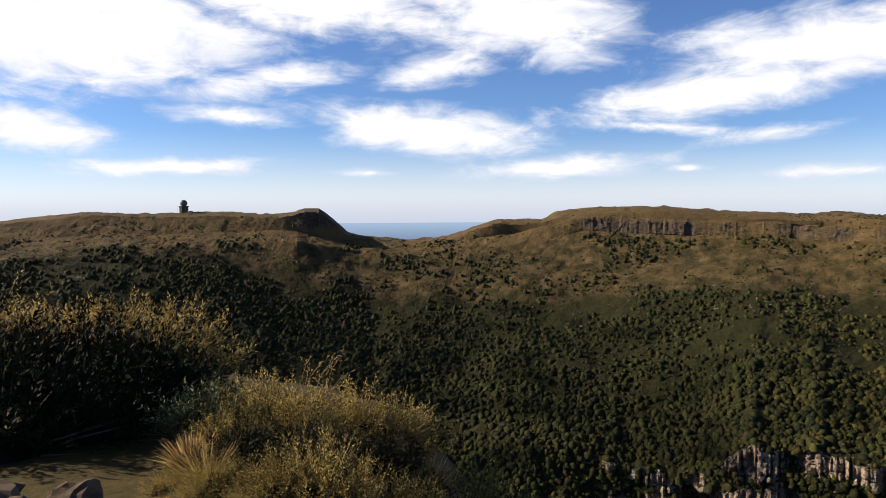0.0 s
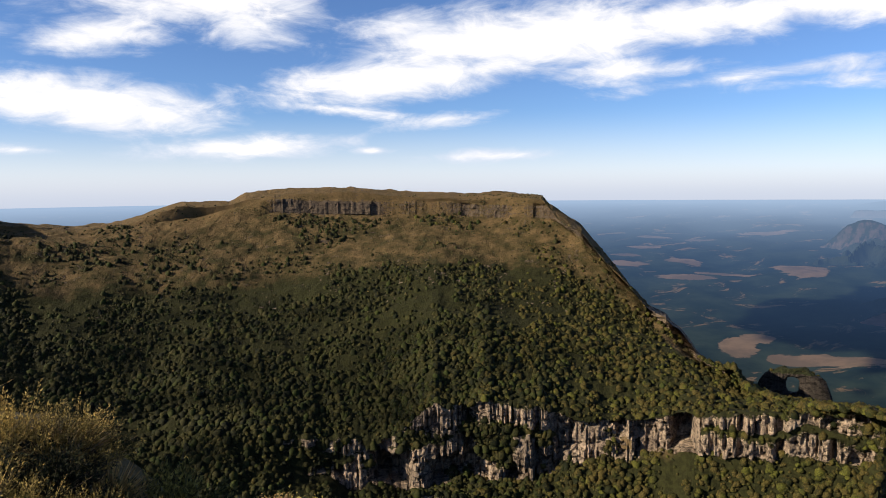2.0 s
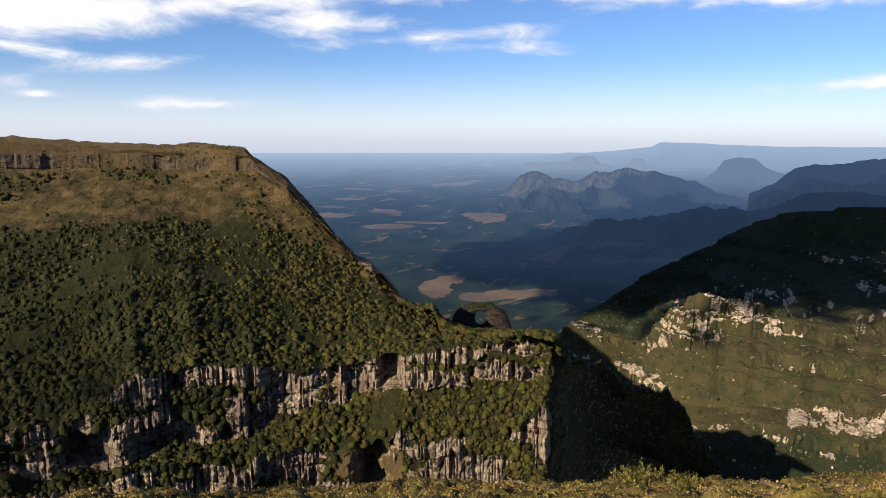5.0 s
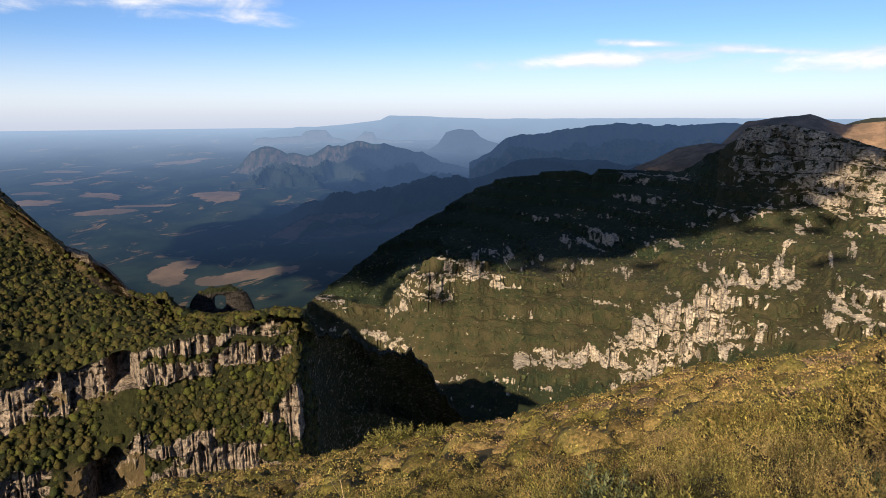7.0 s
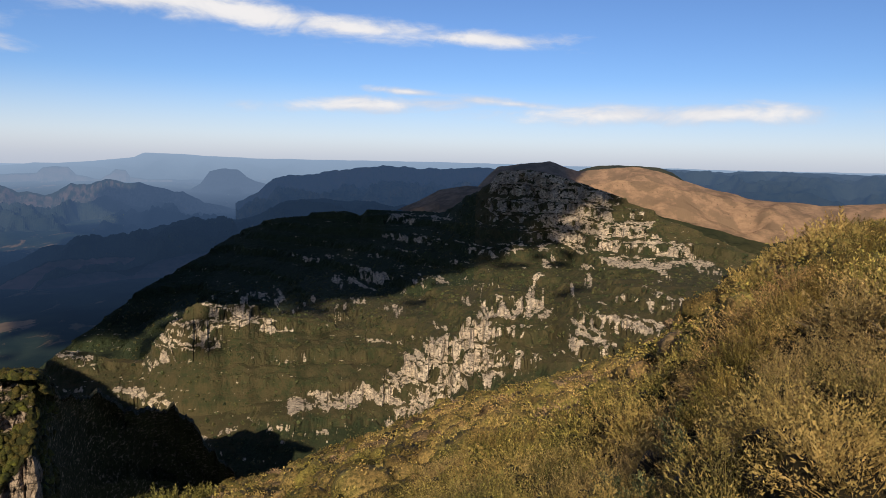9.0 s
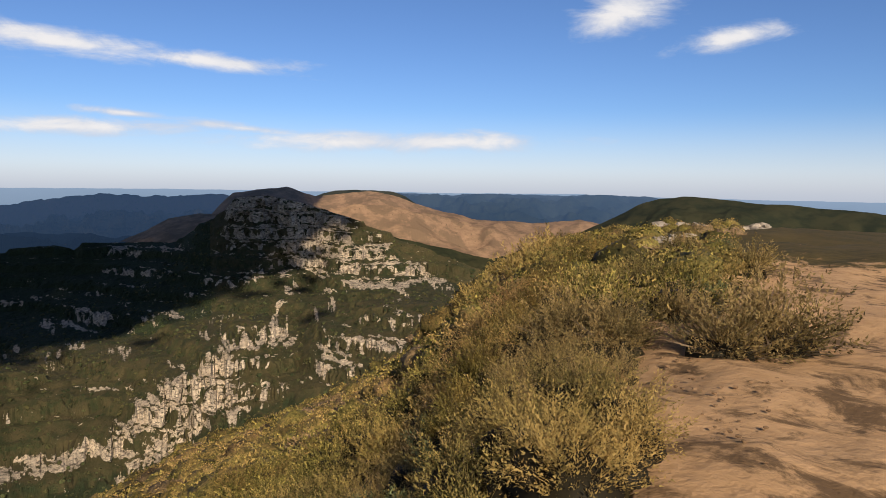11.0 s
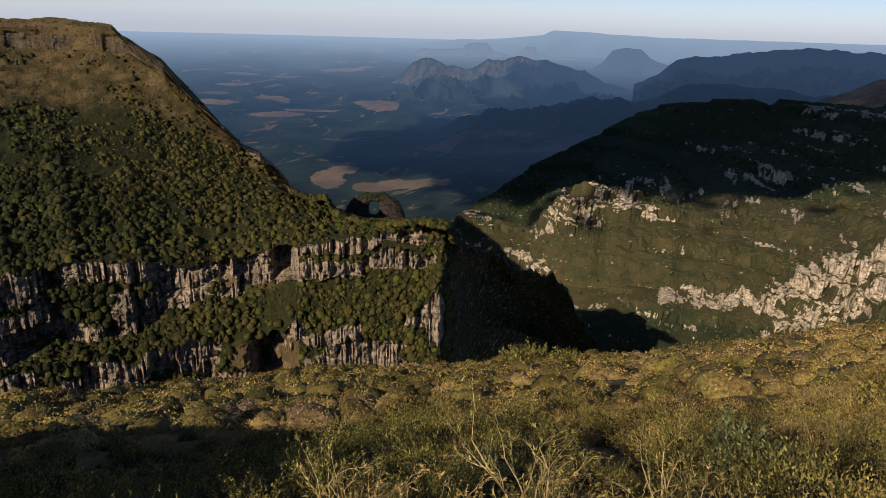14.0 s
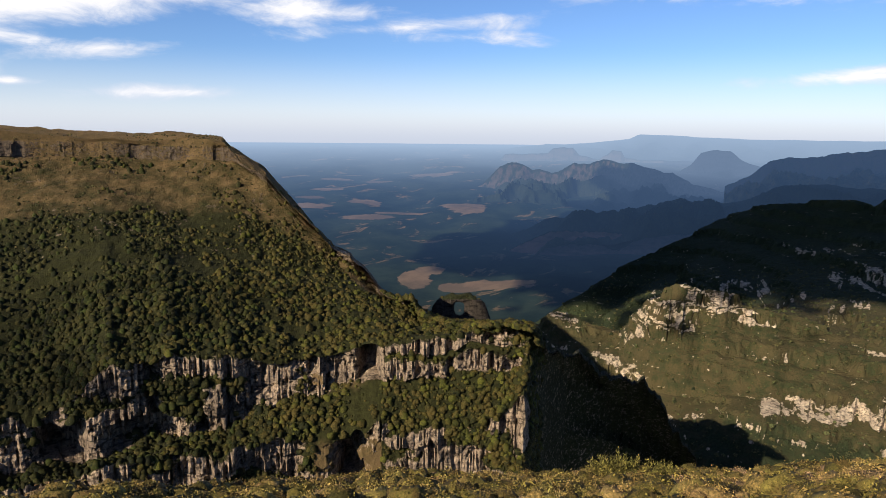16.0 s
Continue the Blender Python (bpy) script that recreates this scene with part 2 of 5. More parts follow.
NEAR = hill_material("near_hillside", (0.075, 0.055, 0.02), (0.034, 0.029, 0.010), (0.014, 0.015, 0.005), (0.44, 0.28, 0.155), (0.33, 0.205, 0.11), 9.0)
# painted haze: its colour, then start, length and most of the glow
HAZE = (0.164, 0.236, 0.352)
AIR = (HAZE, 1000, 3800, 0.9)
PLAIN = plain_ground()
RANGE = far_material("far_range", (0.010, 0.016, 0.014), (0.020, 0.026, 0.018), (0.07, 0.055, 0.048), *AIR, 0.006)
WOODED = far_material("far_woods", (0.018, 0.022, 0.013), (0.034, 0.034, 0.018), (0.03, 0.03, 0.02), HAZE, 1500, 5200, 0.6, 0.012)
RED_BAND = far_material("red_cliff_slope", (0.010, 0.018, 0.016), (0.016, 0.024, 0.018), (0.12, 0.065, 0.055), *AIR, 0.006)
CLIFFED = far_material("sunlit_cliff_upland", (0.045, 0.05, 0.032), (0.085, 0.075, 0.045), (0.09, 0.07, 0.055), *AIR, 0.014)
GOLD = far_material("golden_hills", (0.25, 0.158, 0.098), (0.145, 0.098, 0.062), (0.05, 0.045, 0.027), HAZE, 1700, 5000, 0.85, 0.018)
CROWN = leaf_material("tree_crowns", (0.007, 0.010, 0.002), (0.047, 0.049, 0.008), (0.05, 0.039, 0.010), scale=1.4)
# deeper green, darkened further in place of shade on the western slope
SHADED_CROWN = leaf_material("shaded_tree_crowns", (0.003, 0.005, 0.0012), (0.021, 0.028, 0.005), (0.03, 0.028, 0.007), scale=1.4)

# ---- shape helpers ----
def lattice_noise(p, seed=0):
    """Smooth value noise in -1..1 for an (n, 3) array."""
    i = np.floor(p).astype(np.int64)
    f = p - i
    f = f * f * f * (f * (f * 6 - 15) + 10)
    out = np.zeros(len(p))
    for dx in (0, 1):
        for dy in (0, 1):
            for dz in (0, 1):
                h = ((i[:, 0] + dx) * 374761393 + (i[:, 1] + dy) * 668265263 + (i[:, 2] + dz) * 2147483647 + seed * 974634777) & 0xFFFFFFFF
                h = ((h ^ (h >> 13)) * 1274126177) & 0xFFFFFFFF
                h = (h ^ (h >> 16)) & 0xFFFF
                w = (f[:, 0] if dx else 1 - f[:, 0]) * (f[:, 1] if dy else 1 - f[:, 1]) * (f[:, 2] if dz else 1 - f[:, 2])
                out += w * (h / 32767.5 - 1)
    return out


def cells(p, seed=0):
    """A constant value in -1..1 for each unit cell."""
    i = np.floor(p).astype(np.int64)
    h = (i[:, 0] * 374761393 + i[:, 1] * 668265263 + i[:, 2] * 2147483647 + seed * 974634777) & 0xFFFFFFFF
    h = ((h ^ (h >> 13)) * 1274126177) & 0xFFFFFFFF
    return ((h ^ (h >> 16)) & 0xFFFF) / 32767.5 - 1


def jointed(s, wide, tall, seed):
    """Rock broken into upright blocks: columns of uneven width, each split at heights of its own."""
    warp = lattice_noise(s * (0.5 / wide, 0.3 / tall, 0), seed) * 0.9 + lattice_noise(s * (2.0 / wide, 0.5 / tall, 0), seed + 1) * 0.25
    u = s[:, 0] / wide + warp
    flat = 0 * u
    shift = cells(np.stack([np.floor(u), flat, flat], 1), seed + 2)
    v = s[:, 1] / tall + 3.0 * shift + 0.3 * warp
    return 0.55 * shift + 0.6 * cells(np.stack([u, v, flat], 1), seed + 3)


def fbm(p, octaves=4, gain=0.5, seed=0):
    total, amp = np.zeros(len(p)), 1.0
    for k in range(octaves):
        total += amp * lattice_noise(p * 2.0 ** k + 17.3 * k, seed + k)
        amp *= gain
    return total


def quick_mesh(name, verts, faces, mat, attributes=(), smooth=False):
    """A mesh from arrays of vertices and of triangles or quads."""
    verts, faces = np.asarray(verts, np.float32), np.asarray(faces, np.int32)
    me = bpy.data.meshes.new(name)
    me.vertices.add(len(verts))
    me.vertices.foreach_set("co", verts.ravel())
    k = faces.shape[1]
    me.loops.add(faces.size)
    me.loops.foreach_set("vertex_index", faces.ravel())
    me.polygons.add(len(faces))
    me.polygons.foreach_set("loop_start", np.arange(0, faces.size, k, dtype=np.int32))
    for key, values in dict(attributes).items():
        me.attributes.new(key, "FLOAT", "POINT").data.foreach_set("value", np.asarray(values, np.float32))
    me.polygons.foreach_set("use_smooth", np.full(len(faces), smooth))
    me.materials.append(mat)
    me.update(calc_edges=True)
    me.validate()
    return me


def grid_faces(rows, cols):
    a = (np.arange(rows - 1)[:, None] * cols + np.arange(cols - 1)[None, :]).ravel()
    return np.stack([a, a + 1, a + cols + 1, a + cols], 1)


def plan(bearing, distance):
    b = np.radians(bearing)
    return -np.sin(b) * distance, np.cos(b) * distance


def loft(bearings, contours):
    """Lay rows of points between contour lines.
    contour: (line, rows up to the next one, rock, wood), line: (bearing, distance, angle of sight) in bearing order."""
    lines = []
    for number, (line, rows, rock, wood, *jitter) in enumerate(contours):
        k = np.array(sorted(line))
        r = np.interp(bearings, k[:, 0], k[:, 1])
        angle = np.interp(bearings, k[:, 0], k[:, 2])
        if jitter:
            q = np.stack([bearings * 0.3, 0 * bearings + 7.7 * number, 0 * bearings], 1)
            angle = angle + jitter[0] * fbm(q, 4, 0.6, 200 + number)
        z = EYE_Z + r * np.tan(np.radians(angle))
        lines.append((r, z, rows, rock, wood))
    r, z, rock, wood = [], [], [], []
    for (r0, z0, rows, k, w), (r1, z1, *_) in zip(lines, lines[1:]):
        for i in range(rows):
            t = i / rows
            r.append(r0 + (r1 - r0) * t)
            z.append(z0 + (z1 - z0) * t)
            rock.append(np.full(len(bearings), k))
            wood.append(np.full(len(bearings), w))
    return np.array(r), np.array(z), np.array(rock), np.array(wood)


def soften(a, times=2):
    for _ in range(times):
        b = a.copy()
        b[1:-1] = (a[:-2] + 2 * a[1:-1] + a[2:]) / 4
        a = b
    return a

# ---- the table mountain across the canyon ----
def build_mesa():
    b = np.arange(44.0, -81.0, -0.13)
    crest = [(44, 1000, -1.2), (32.8, 950, -0.7), (27.5, 930, -0.1), (23.7, 920, -0.3), (17.5, 900, -0.2), (13.4, 880, -0.4), (12.2, 880, -0.18), (11.3, 880, 0.06),
             (10.2, 880, 0.04), (9.6, 882, -0.35), (8.9, 885, -0.95), (7.9, 888, -1.9), (7.0, 890, -2.15), (5.8, 890, -2.3), (3, 900, -2.6), (-0.3, 900, -2.4), (-2.2, 900, -1.75), (-3.6, 900, -1.2), (-4.8, 900, -0.92), (-6.5, 900, -1.0),
             (-8.2, 900, -0.95), (-9.4, 900, -0.35), (-12.8, 900, 0.0), (-18, 890, 0.1), (-23, 880, -0.4), (-26.8, 870, -0.5),
             (-30.7, 860, -0.35), (-33.6, 840, -0.8), (-34.8, 800, -2.5), (-36.8, 770, -3.5), (-38.7, 740, -6.0)]
    # east of bearing -60 this ridge is shaped after the mountain's cast shadow
    flank = [(-42.1, 680, -9.6), (-43.5, 660, -10.3), (-44.9, 640, -12.0), (-45.6, 625, -12.75), (-46.6, 610, -13.4), (-47.9, 595, -14.05), (-48.6, 590, -14.0), (-49.3, 580, -15.1), (-50.3, 565, -15.7),
             (-52, 540, -16.2), (-55.5, 510, -16.2), (-57.3, 490, -16.0), (-58.9, 470, -16.3), (-59.6, 500, -16.6), (-61, 580, -18.0),
             (-62, 620, -18.45), (-63, 650, -17.9), (-64, 680, -18.8), (-64.9, 690, -20.1), (-66.6, 700, -19.6), (-67.4, 705, -20.6), (-68.6, 712, -20.0), (-69.8, 716, -21.0),
             (-70.6, 722, -22.4), (-72, 730, -23.4), (-73.2, 735, -25.2), (-76, 750, -28.5), (-81, 770, -32.0)]
    crest = crest + flank
    saddle = [(a, r + (105 if -58 < a < -48 else 12), e - (0.7 if -58 < a < -48 else 0.4)) for a, r, e in crest]
    back = [(a, r * 1.3 + 60, e - (4 if a > -34 else 14)) for a, r, e in crest]
    top = [(a, r - 60, e - (0.55 if -34 < a < -9 else 0.3)) for a, r, e in crest]
    foot = [(44, 820, -3.2), (12, 770, -2.6), (7, 790, -3.5), (3, 780, -4.0), (-5.6, 800, -3.0), (-11.6, 830, -1.9), (-14.8, 828, -2.1), (-20, 820, -2.3),
            (-24.7, 812, -2.3), (-29.3, 800, -2.5), (-34.3, 775, -2.8), (-36.8, 730, -4.2), (-38.7, 700, -6.4)] + [(a, r - 25, e - 0.35) for a, r, e in flank]
    lip = [(a, r + (5 if -34.6 < a < -10 else 40), e + (1.1 if -34.6 < a < -10 else 0.9)) for a, r, e in foot if a > -40] + [(a, r - 12, e - 0.15) for a, r, e in flank]
    wood = [(44, 780, -3.6), (25, 765, -3.6), (18, 750, -4.2), (13.8, 720, -6.4), (6.6, 695, -8.0), (-1.6, 690, -8.5), (-8.7, 680, -8.4), (-18.1, 675, -7.2), (-24.7, 670, -6.7),
            (-31, 680, -7.0), (-35, 680, -7.0), (-40.4, 640, -10.0), (-44.9, 560, -13.6), (-49.1, 520, -16.2), (-58.9, 466, -16.6)] + [(a, r - 15, e - 1.0) for a, r, e in flank if a < -59]
    rim = [(44, 520, -13), (13, 480, -19), (0, 470, -20.5), (-6, 465, -19.6), (-9.6, 465, -19.2), (-13.9, 462, -20.1), (-18.5, 458, -20.3), (-21.8, 456, -19.4), (-24.7, 455, -18.0), (-29, 455, -17.8),
           (-34.8, 457, -18.5), (-38, 458, -18.4), (-43.9, 462, -18.4), (-46.1, 455, -17.75), (-50.3, 453, -17.5), (-54.2, 452, -17.3), (-58.7, 452, -16.7),
           (-59.4, 490, -19), (-60.4, 550, -19.4), (-62.1, 625, -20), (-66.9, 700, -22.0), (-72, 720, -25.2), (-76, 740, -29.8), (-81, 760, -33)]
    mid = [(44, 515, -15), (13, 470, -20.4), (-6, 459, -20.6), (-9.5, 458, -21.0), (-13.8, 455, -22.3), (-18.3, 450, -23.8), (-23.4, 447, -24.2), (-28.1, 447, -23.7), (-30.4, 447, -23.5), (-33, 447, -23.2), (-35, 447, -22.5),
           (-37, 448, -21.7), (-41.4, 450, -21.6), (-43.8, 452, -21.0), (-46.4, 446, -20.7), (-50.3, 444, -20.9), (-53.4, 444, -20.2), (-56.4, 444, -19.9), (-58.9, 444, -19.5), (-59.4, 480, -21.5),
           (-60.4, 545, -22), (-62.1, 615, -22), (-66.9, 690, -23.8), (-72, 700, -26.8), (-75, 725, -30), (-81, 740, -33)]
    ledge = [(44, 480, -17), (13, 450, -23), (-9, 430, -24), (-19.4, 425, -25.2), (-23, 420, -25.0), (-26.7, 420, -25.3), (-29.9, 420, -25.2), (-32.7, 421, -25.6), (-35.5, 422, -25.5), (-38.3, 424, -25.1),
             (-42, 426, -25.3), (-45.6, 428, -24.3), (-49, 430, -24.6), (-53.4, 432, -24.3), (-56.5, 433, -23.4), (-58.6, 434, -21.9), (-59.4, 470, -23.5),
             (-60.4, 535, -24), (-62.1, 600, -24), (-66.9, 670, -25), (-72, 690, -27.8), (-75, 715, -31), (-81, 730, -34)]
    toe = [(a, r - 6, e - (4.8 if a > -59 else 3.5)) for a, r, e in ledge]
    low = [(a, r - 70, e - 9) for a, r, e in toe]
    contours = [(low, 8, 0.0, 0.8), (toe, 36, 1.0, 0.3), (ledge, 20, 0.0, 0.85, 0.55), (mid, 40, 1.0, 0.3, 0.5), (rim, 44, 0.0, 1.0, 0.35), (wood, 32, 0.0, 0.5),
                (foot, 22, 0.9, 0.35), (lip, 10, 0.1, 0.1), (top, 10, 0.0, 0.05), (crest, 8, 0.0, 0.05), (saddle, 6, 0.2, 0.1), (back, 1, 0.0, 0.3)]
    r, z, rock, wood_here = loft(b, contours)
    rock, wood_here = soften(rock, 2), soften(wood_here, 22)
    B = np.broadcast_to(b, r.shape)
    # the left ridge is smooth; the upper cliff comes and goes; bare crags on the falling edge
    high = (r > 700) & (B > -40)
    patchy = np.clip(0.85 + 0.9 * fbm(np.stack([B.ravel() * 0.22, r.ravel() * 0.004, 0 * r.ravel()], 1), 3, 0.5, 61), 0, 1).reshape(r.shape)
    rock = np.where(high, rock * patchy * np.interp(B, (-11.5, -9.2), (1, 0)), rock)
    rock = np.where((r > 560) & (B < -42.0) & (B > -50.2) & (z < -80) & (np.arange(len(r))[:, None] > 8 + 36 + 20 + 40 + 44 + 20), 0.8, rock)
    # the dark knob that ends the left ridge
    rock = np.where((B > 7.4) & (B < 11.9 + 0.5 * np.sin(z)) & (r > 780) & (z > -19), 0.9, rock)
    # turf on parts of the cliffs, a green shelf in the eastern one
    turf = fbm(np.stack([B.ravel() * 0.30, z.ravel() * 0.06, 0 * r.ravel()], 1), 4, 0.55, 67).reshape(r.shape)
    cliff = (r < 480) & (B > -59)
    number = np.arange(len(r))[:, None] + 0 * B
    in_upper = (number - 64) / 40.0
    shelf = np.exp(-((in_upper - 0.52 - 0.12 * np.sin(B * 0.9)) / 0.12) ** 2) * (B < -46.3) * (in_upper > 0) * (in_upper < 1)
    green = np.clip((turf + np.interp(B, (-24, -16, -11, -6), (-0.32, -0.15, 0.25, 1.2))) * 2.4, 0, 1)
    green = np.maximum(green, np.clip(1.3 * shelf + 0.5 * turf * shelf, 0, 1))
    rock = np.where(cliff, rock * (1 - green), rock)
    wood_here = np.where(((B < -46) & (r < 600)) | ((B > -40) & (r < 500)), np.maximum(wood_here, 0.95), wood_here)
    x, y = plan(B, r)
    P = np.stack([x.ravel(), y.ravel(), z.ravel()], 1)
    k = rock.ravel()
    # the side away from the viewer: dark wood colour put there in place of shade
    side = ((B < -59.0) * 1.0).ravel()
    k = np.where(side > 0, 0.3, k)
    wood_here = np.where(B < -59.0, 1.0, wood_here)
    s = np.stack([B.ravel() * 8.0, z.ravel(), r.ravel() * 0.2], 1)
    columns = fbm(s * (0.17, 0.03, 0.02), 5, 0.6, 3)
    blocks = fbm(s * (0.085, 0.11, 0.03), 5, 0.6, 9)
    bays = lattice_noise(s * (0.035, 0.006, 0.0), 21)
    clefts = sum(w * np.exp(-((B.ravel() - c) / h) ** 4) for c, h, w in ((-45.0, 0.85, 30), (-40.2, 0.35, 9), (-52.0, 0.3, 8), (-27.3, 0.4, 9), (-33.2, 0.3, 8), (-49.3, 0.25, 9), (-55.6, 0.25, 8)))
    clefts = clefts * (in_upper.ravel() > 0.0)
    # two caves under overhangs
    for c, h, lo, hi, deep in ((-20.6, 1.5, 0.02, 0.62, 26), (-26.2, 2.2, 0.0, 0.34, 18), (-15.5, 1.2, 0.05, 0.4, 14), (-43.6, 1.4, -1.25, -0.5, 34), (-31.5, 1.0, 0.0, 0.25, 12)):
        roof = hi + 0.10 * fbm(np.stack([B.ravel() * 0.8, 0 * B.ravel(), 0 * B.ravel()], 1), 3, 0.6, 97)
        clefts = np.maximum(clefts, deep * np.exp(-((B.ravel() - c) / h) ** 4) * (in_upper.ravel() > lo) * (in_upper.ravel() < roof))
    grooves = np.exp(-(lattice_noise(np.stack([B.ravel() * 2.1, z.ravel() * 0.04, 0 * z.ravel()], 1), 151) / 0.10) ** 2) * 4.5
    grooves += np.exp(-(lattice_noise(np.stack([B.ravel() * 4.1, z.ravel() * 0.06, 0 * z.ravel()], 1), 153) / 0.16) ** 2) * 2.0
    grooves += np.exp(-(lattice_noise(np.stack([B.ravel() * 0.12, z.ravel() * 0.16, 0 * z.ravel()], 1), 157) / 0.12) ** 2) * 3.0
    swell = fbm(P * (0.014, 0.014, 0.006), 3, 0.5, 5)
    grain = fbm(P * (0.11, 0.11, 0.05), 3, 0.5, 7)
    grooves = grooves * (r.ravel() < 620)
    joints = jointed(s, 7.0, 30.0, 301) * 3.6 + jointed(s, 2.6, 9.0, 311) * 1.8
    out = k * (joints + grooves + columns * 2.2 + blocks * 2.0 + bays * 8.0 + clefts) * (1 - 0.5 * side)
    edge = np.interp(r.ravel(), (0, 760, 860), (1, 1, 0.35))
    R = r.ravel() + out * edge
    jag = side * np.clip(np.arange(len(r))[:, None] / 110.0, 0, 1).repeat(r.shape[1], 1).ravel() * fbm(np.stack([B.ravel() * 0.8, 0 * k, 0 * k], 1), 5, 0.6, 88) * 11
    Z = z.ravel() + jag + (1 - k) * (swell * 3.2 * edge + grain * 1.0)
    # keep the sky line crisp, a little ragged
    ragged = np.exp(-((B.ravel() + 59.0) / 1.0) ** 2) * (0.22 * fbm(np.stack([0 * Z, Z * 0.06, R * 0.01], 1), 4, 0.6, 141) + 0.12 * jointed(np.stack([Z, Z, 0 * Z], 1), 14, 14, 143))
    x, y = plan(B.ravel() + ragged, R)
    rr = np.maximum(np.clip(k, 0, 1), 0.5 * ((np.abs(fbm(P * (0.02, 0.02, 0.05), 4, 0.55, 31)) < 0.035) & (Z > -110) & (B.ravel() > -40)))
    # far rock darker: basalt tone, and shade put into the colour
    me = quick_mesh("mesa", np.stack([x, y, Z], 1), grid_faces(*r.shape), MESA, {"rock": rr, "wood": wood_here.ravel(), "rock_shade": np.interp(R, (600, 720), (0, 1.0))})
    tagged(new("mesa", me), "brown grassy table mountain with grey cliffs and dark scrub forest", "mountain", kind="structure")
    return np.stack([x, y, Z], 1).reshape(*r.shape, 3), rr.reshape(r.shape), wood_here


# ---- the scarp on the other side of the valley ----
# bare rock on it: from bearing and angle of sight, to bearing and angle, half thickness, amount
PALE_RIDGE = [(-77.8, -20.4, -83.2, -19.6, 0.77, 1), (-83.2, -19.4, -86.6, -19.9, 0.52, 1), (-86.1, -18.9, -88.5, -17.0, 0.95, 1), (-87.1, -21.6, -90.0, -19.7, 0.95, 1), (-88.5, -17.5, -91.3, -15.5, 1.29, 1),
    (-91.3, -15.5, -93.6, -14.5, 1.07, 1), (-91.4, -18.7, -93.9, -16.7, 1.29, 1), (-75.9, -22.1, -81.3, -22.3, 0.34, 0.6), (-93.8, -18.5, -97.4, -16.5, 0.77, 0.7), (-93.8, -12.6, -94.3, -14.4, 0.52, 0.9),
    (-94.0, -12.6, -97.7, -12.6, 0.69, 0.9), (-94.8, -14.6, -97.7, -14.0, 0.34, 0.7), (-97.7, -12.0, -99.7, -12.9, 0.60, 0.9), (-97.9, -11.7, -98.4, -9.6, 0.34, 0.8), (-94.2, -16.7, -98.8, -16.6, 0.43, 0.6)]
CRAGS = [(-103.4, -5.8, -106.6, -5.2, 0.77, 0.9), (-103.3, -7.1, -107.5, -6.4, 0.60, 0.9), (-104.0, -8.4, -107.2, -8.2, 0.60, 0.9), (-107.9, -6.8, -109.9, -7.1, 0.77, 0.85), (-107.6, -8.4, -109.9, -8.0, 0.43, 0.85),
    (-110.3, -7.7, -112.2, -8.6, 0.60, 0.85), (-101.2, -11.3, -101.5, -9.5, 0.34, 0.8), (-101.3, -9.3, -102.7, -8.5, 0.43, 0.8), (-102.4, -10.1, -102.5, -9.2, 0.34, 0.7), (-100.8, -13.5, -103.8, -13.3, 0.77, 0.9),
    (-100.5, -15.8, -102.2, -14.7, 0.95, 0.9), (-102.6, -14.7, -104.8, -15.3, 0.60, 0.8), (-104.7, -13.2, -108.3, -13.2, 0.60, 0.85), (-103.7, -11.3, -106.2, -11.1, 0.34, 0.6), (-108.2, -11.3, -109.8, -11.3, 0.60, 0.5),
    (-108.5, -9.1, -109.1, -9.5, 0.26, 0.6)]
SUMMIT = [(-94.8, -1.8, -99.0, -2.2, 1.12, 1), (-99.0, -2.6, -102.9, -3.2, 1.20, 1), (-94.9, -4.1, -98.6, -4.2, 0.86, 0.9), (-99.5, -4.6, -101.7, -5.0, 1.50, 1), (-100.1, -6.8, -101.4, -7.0, 1.07, 0.9),
    (-95.7, -7.5, -99.2, -7.1, 0.60, 0.6), (-97.0, -6.1, -99.2, -6.2, 0.52, 0.6), (-99.3, -8.7, -100.1, -8.2, 0.52, 0.7), (-103.3, -3.6, -103.8, -4.7, 0.60, 0.8), (-93.3, -5.3, -95.6, -5.0, 0.34, 0.6),
    (-92.9, -7.6, -95.7, -8.0, 0.34, 0.5)]
SPUR_ROCK = [(-71.3, -11.9, -72.2, -12.9, 0.60, 0.85), (-68.9, -13.7, -74.0, -13.4, 0.60, 0.85), (-68.0, -14.5, -72.1, -14.9, 0.43, 0.8), (-67.3, -15.4, -71.2, -15.6, 0.34, 0.75), (-66.6, -16.7, -68.4, -15.7, 0.43, 0.7),
    (-74.0, -12.9, -75.9, -13.9, 0.69, 0.8), (-75.9, -13.9, -77.8, -14.1, 0.26, 0.6), (-64.8, -18.3, -68.3, -19.9, 0.77, 0.75), (-60.6, -14.9, -62.7, -15.9, 0.52, 0.75), (-60.5, -17.4, -63.9, -18.2, 0.34, 0.5),
    (-70.1, -22.2, -73.5, -21.5, 0.26, 0.6), (-74.1, -12.0, -76.9, -11.6, 0.60, 0.55), (-77.4, -13.0, -80.7, -11.6, 0.34, 0.55)]
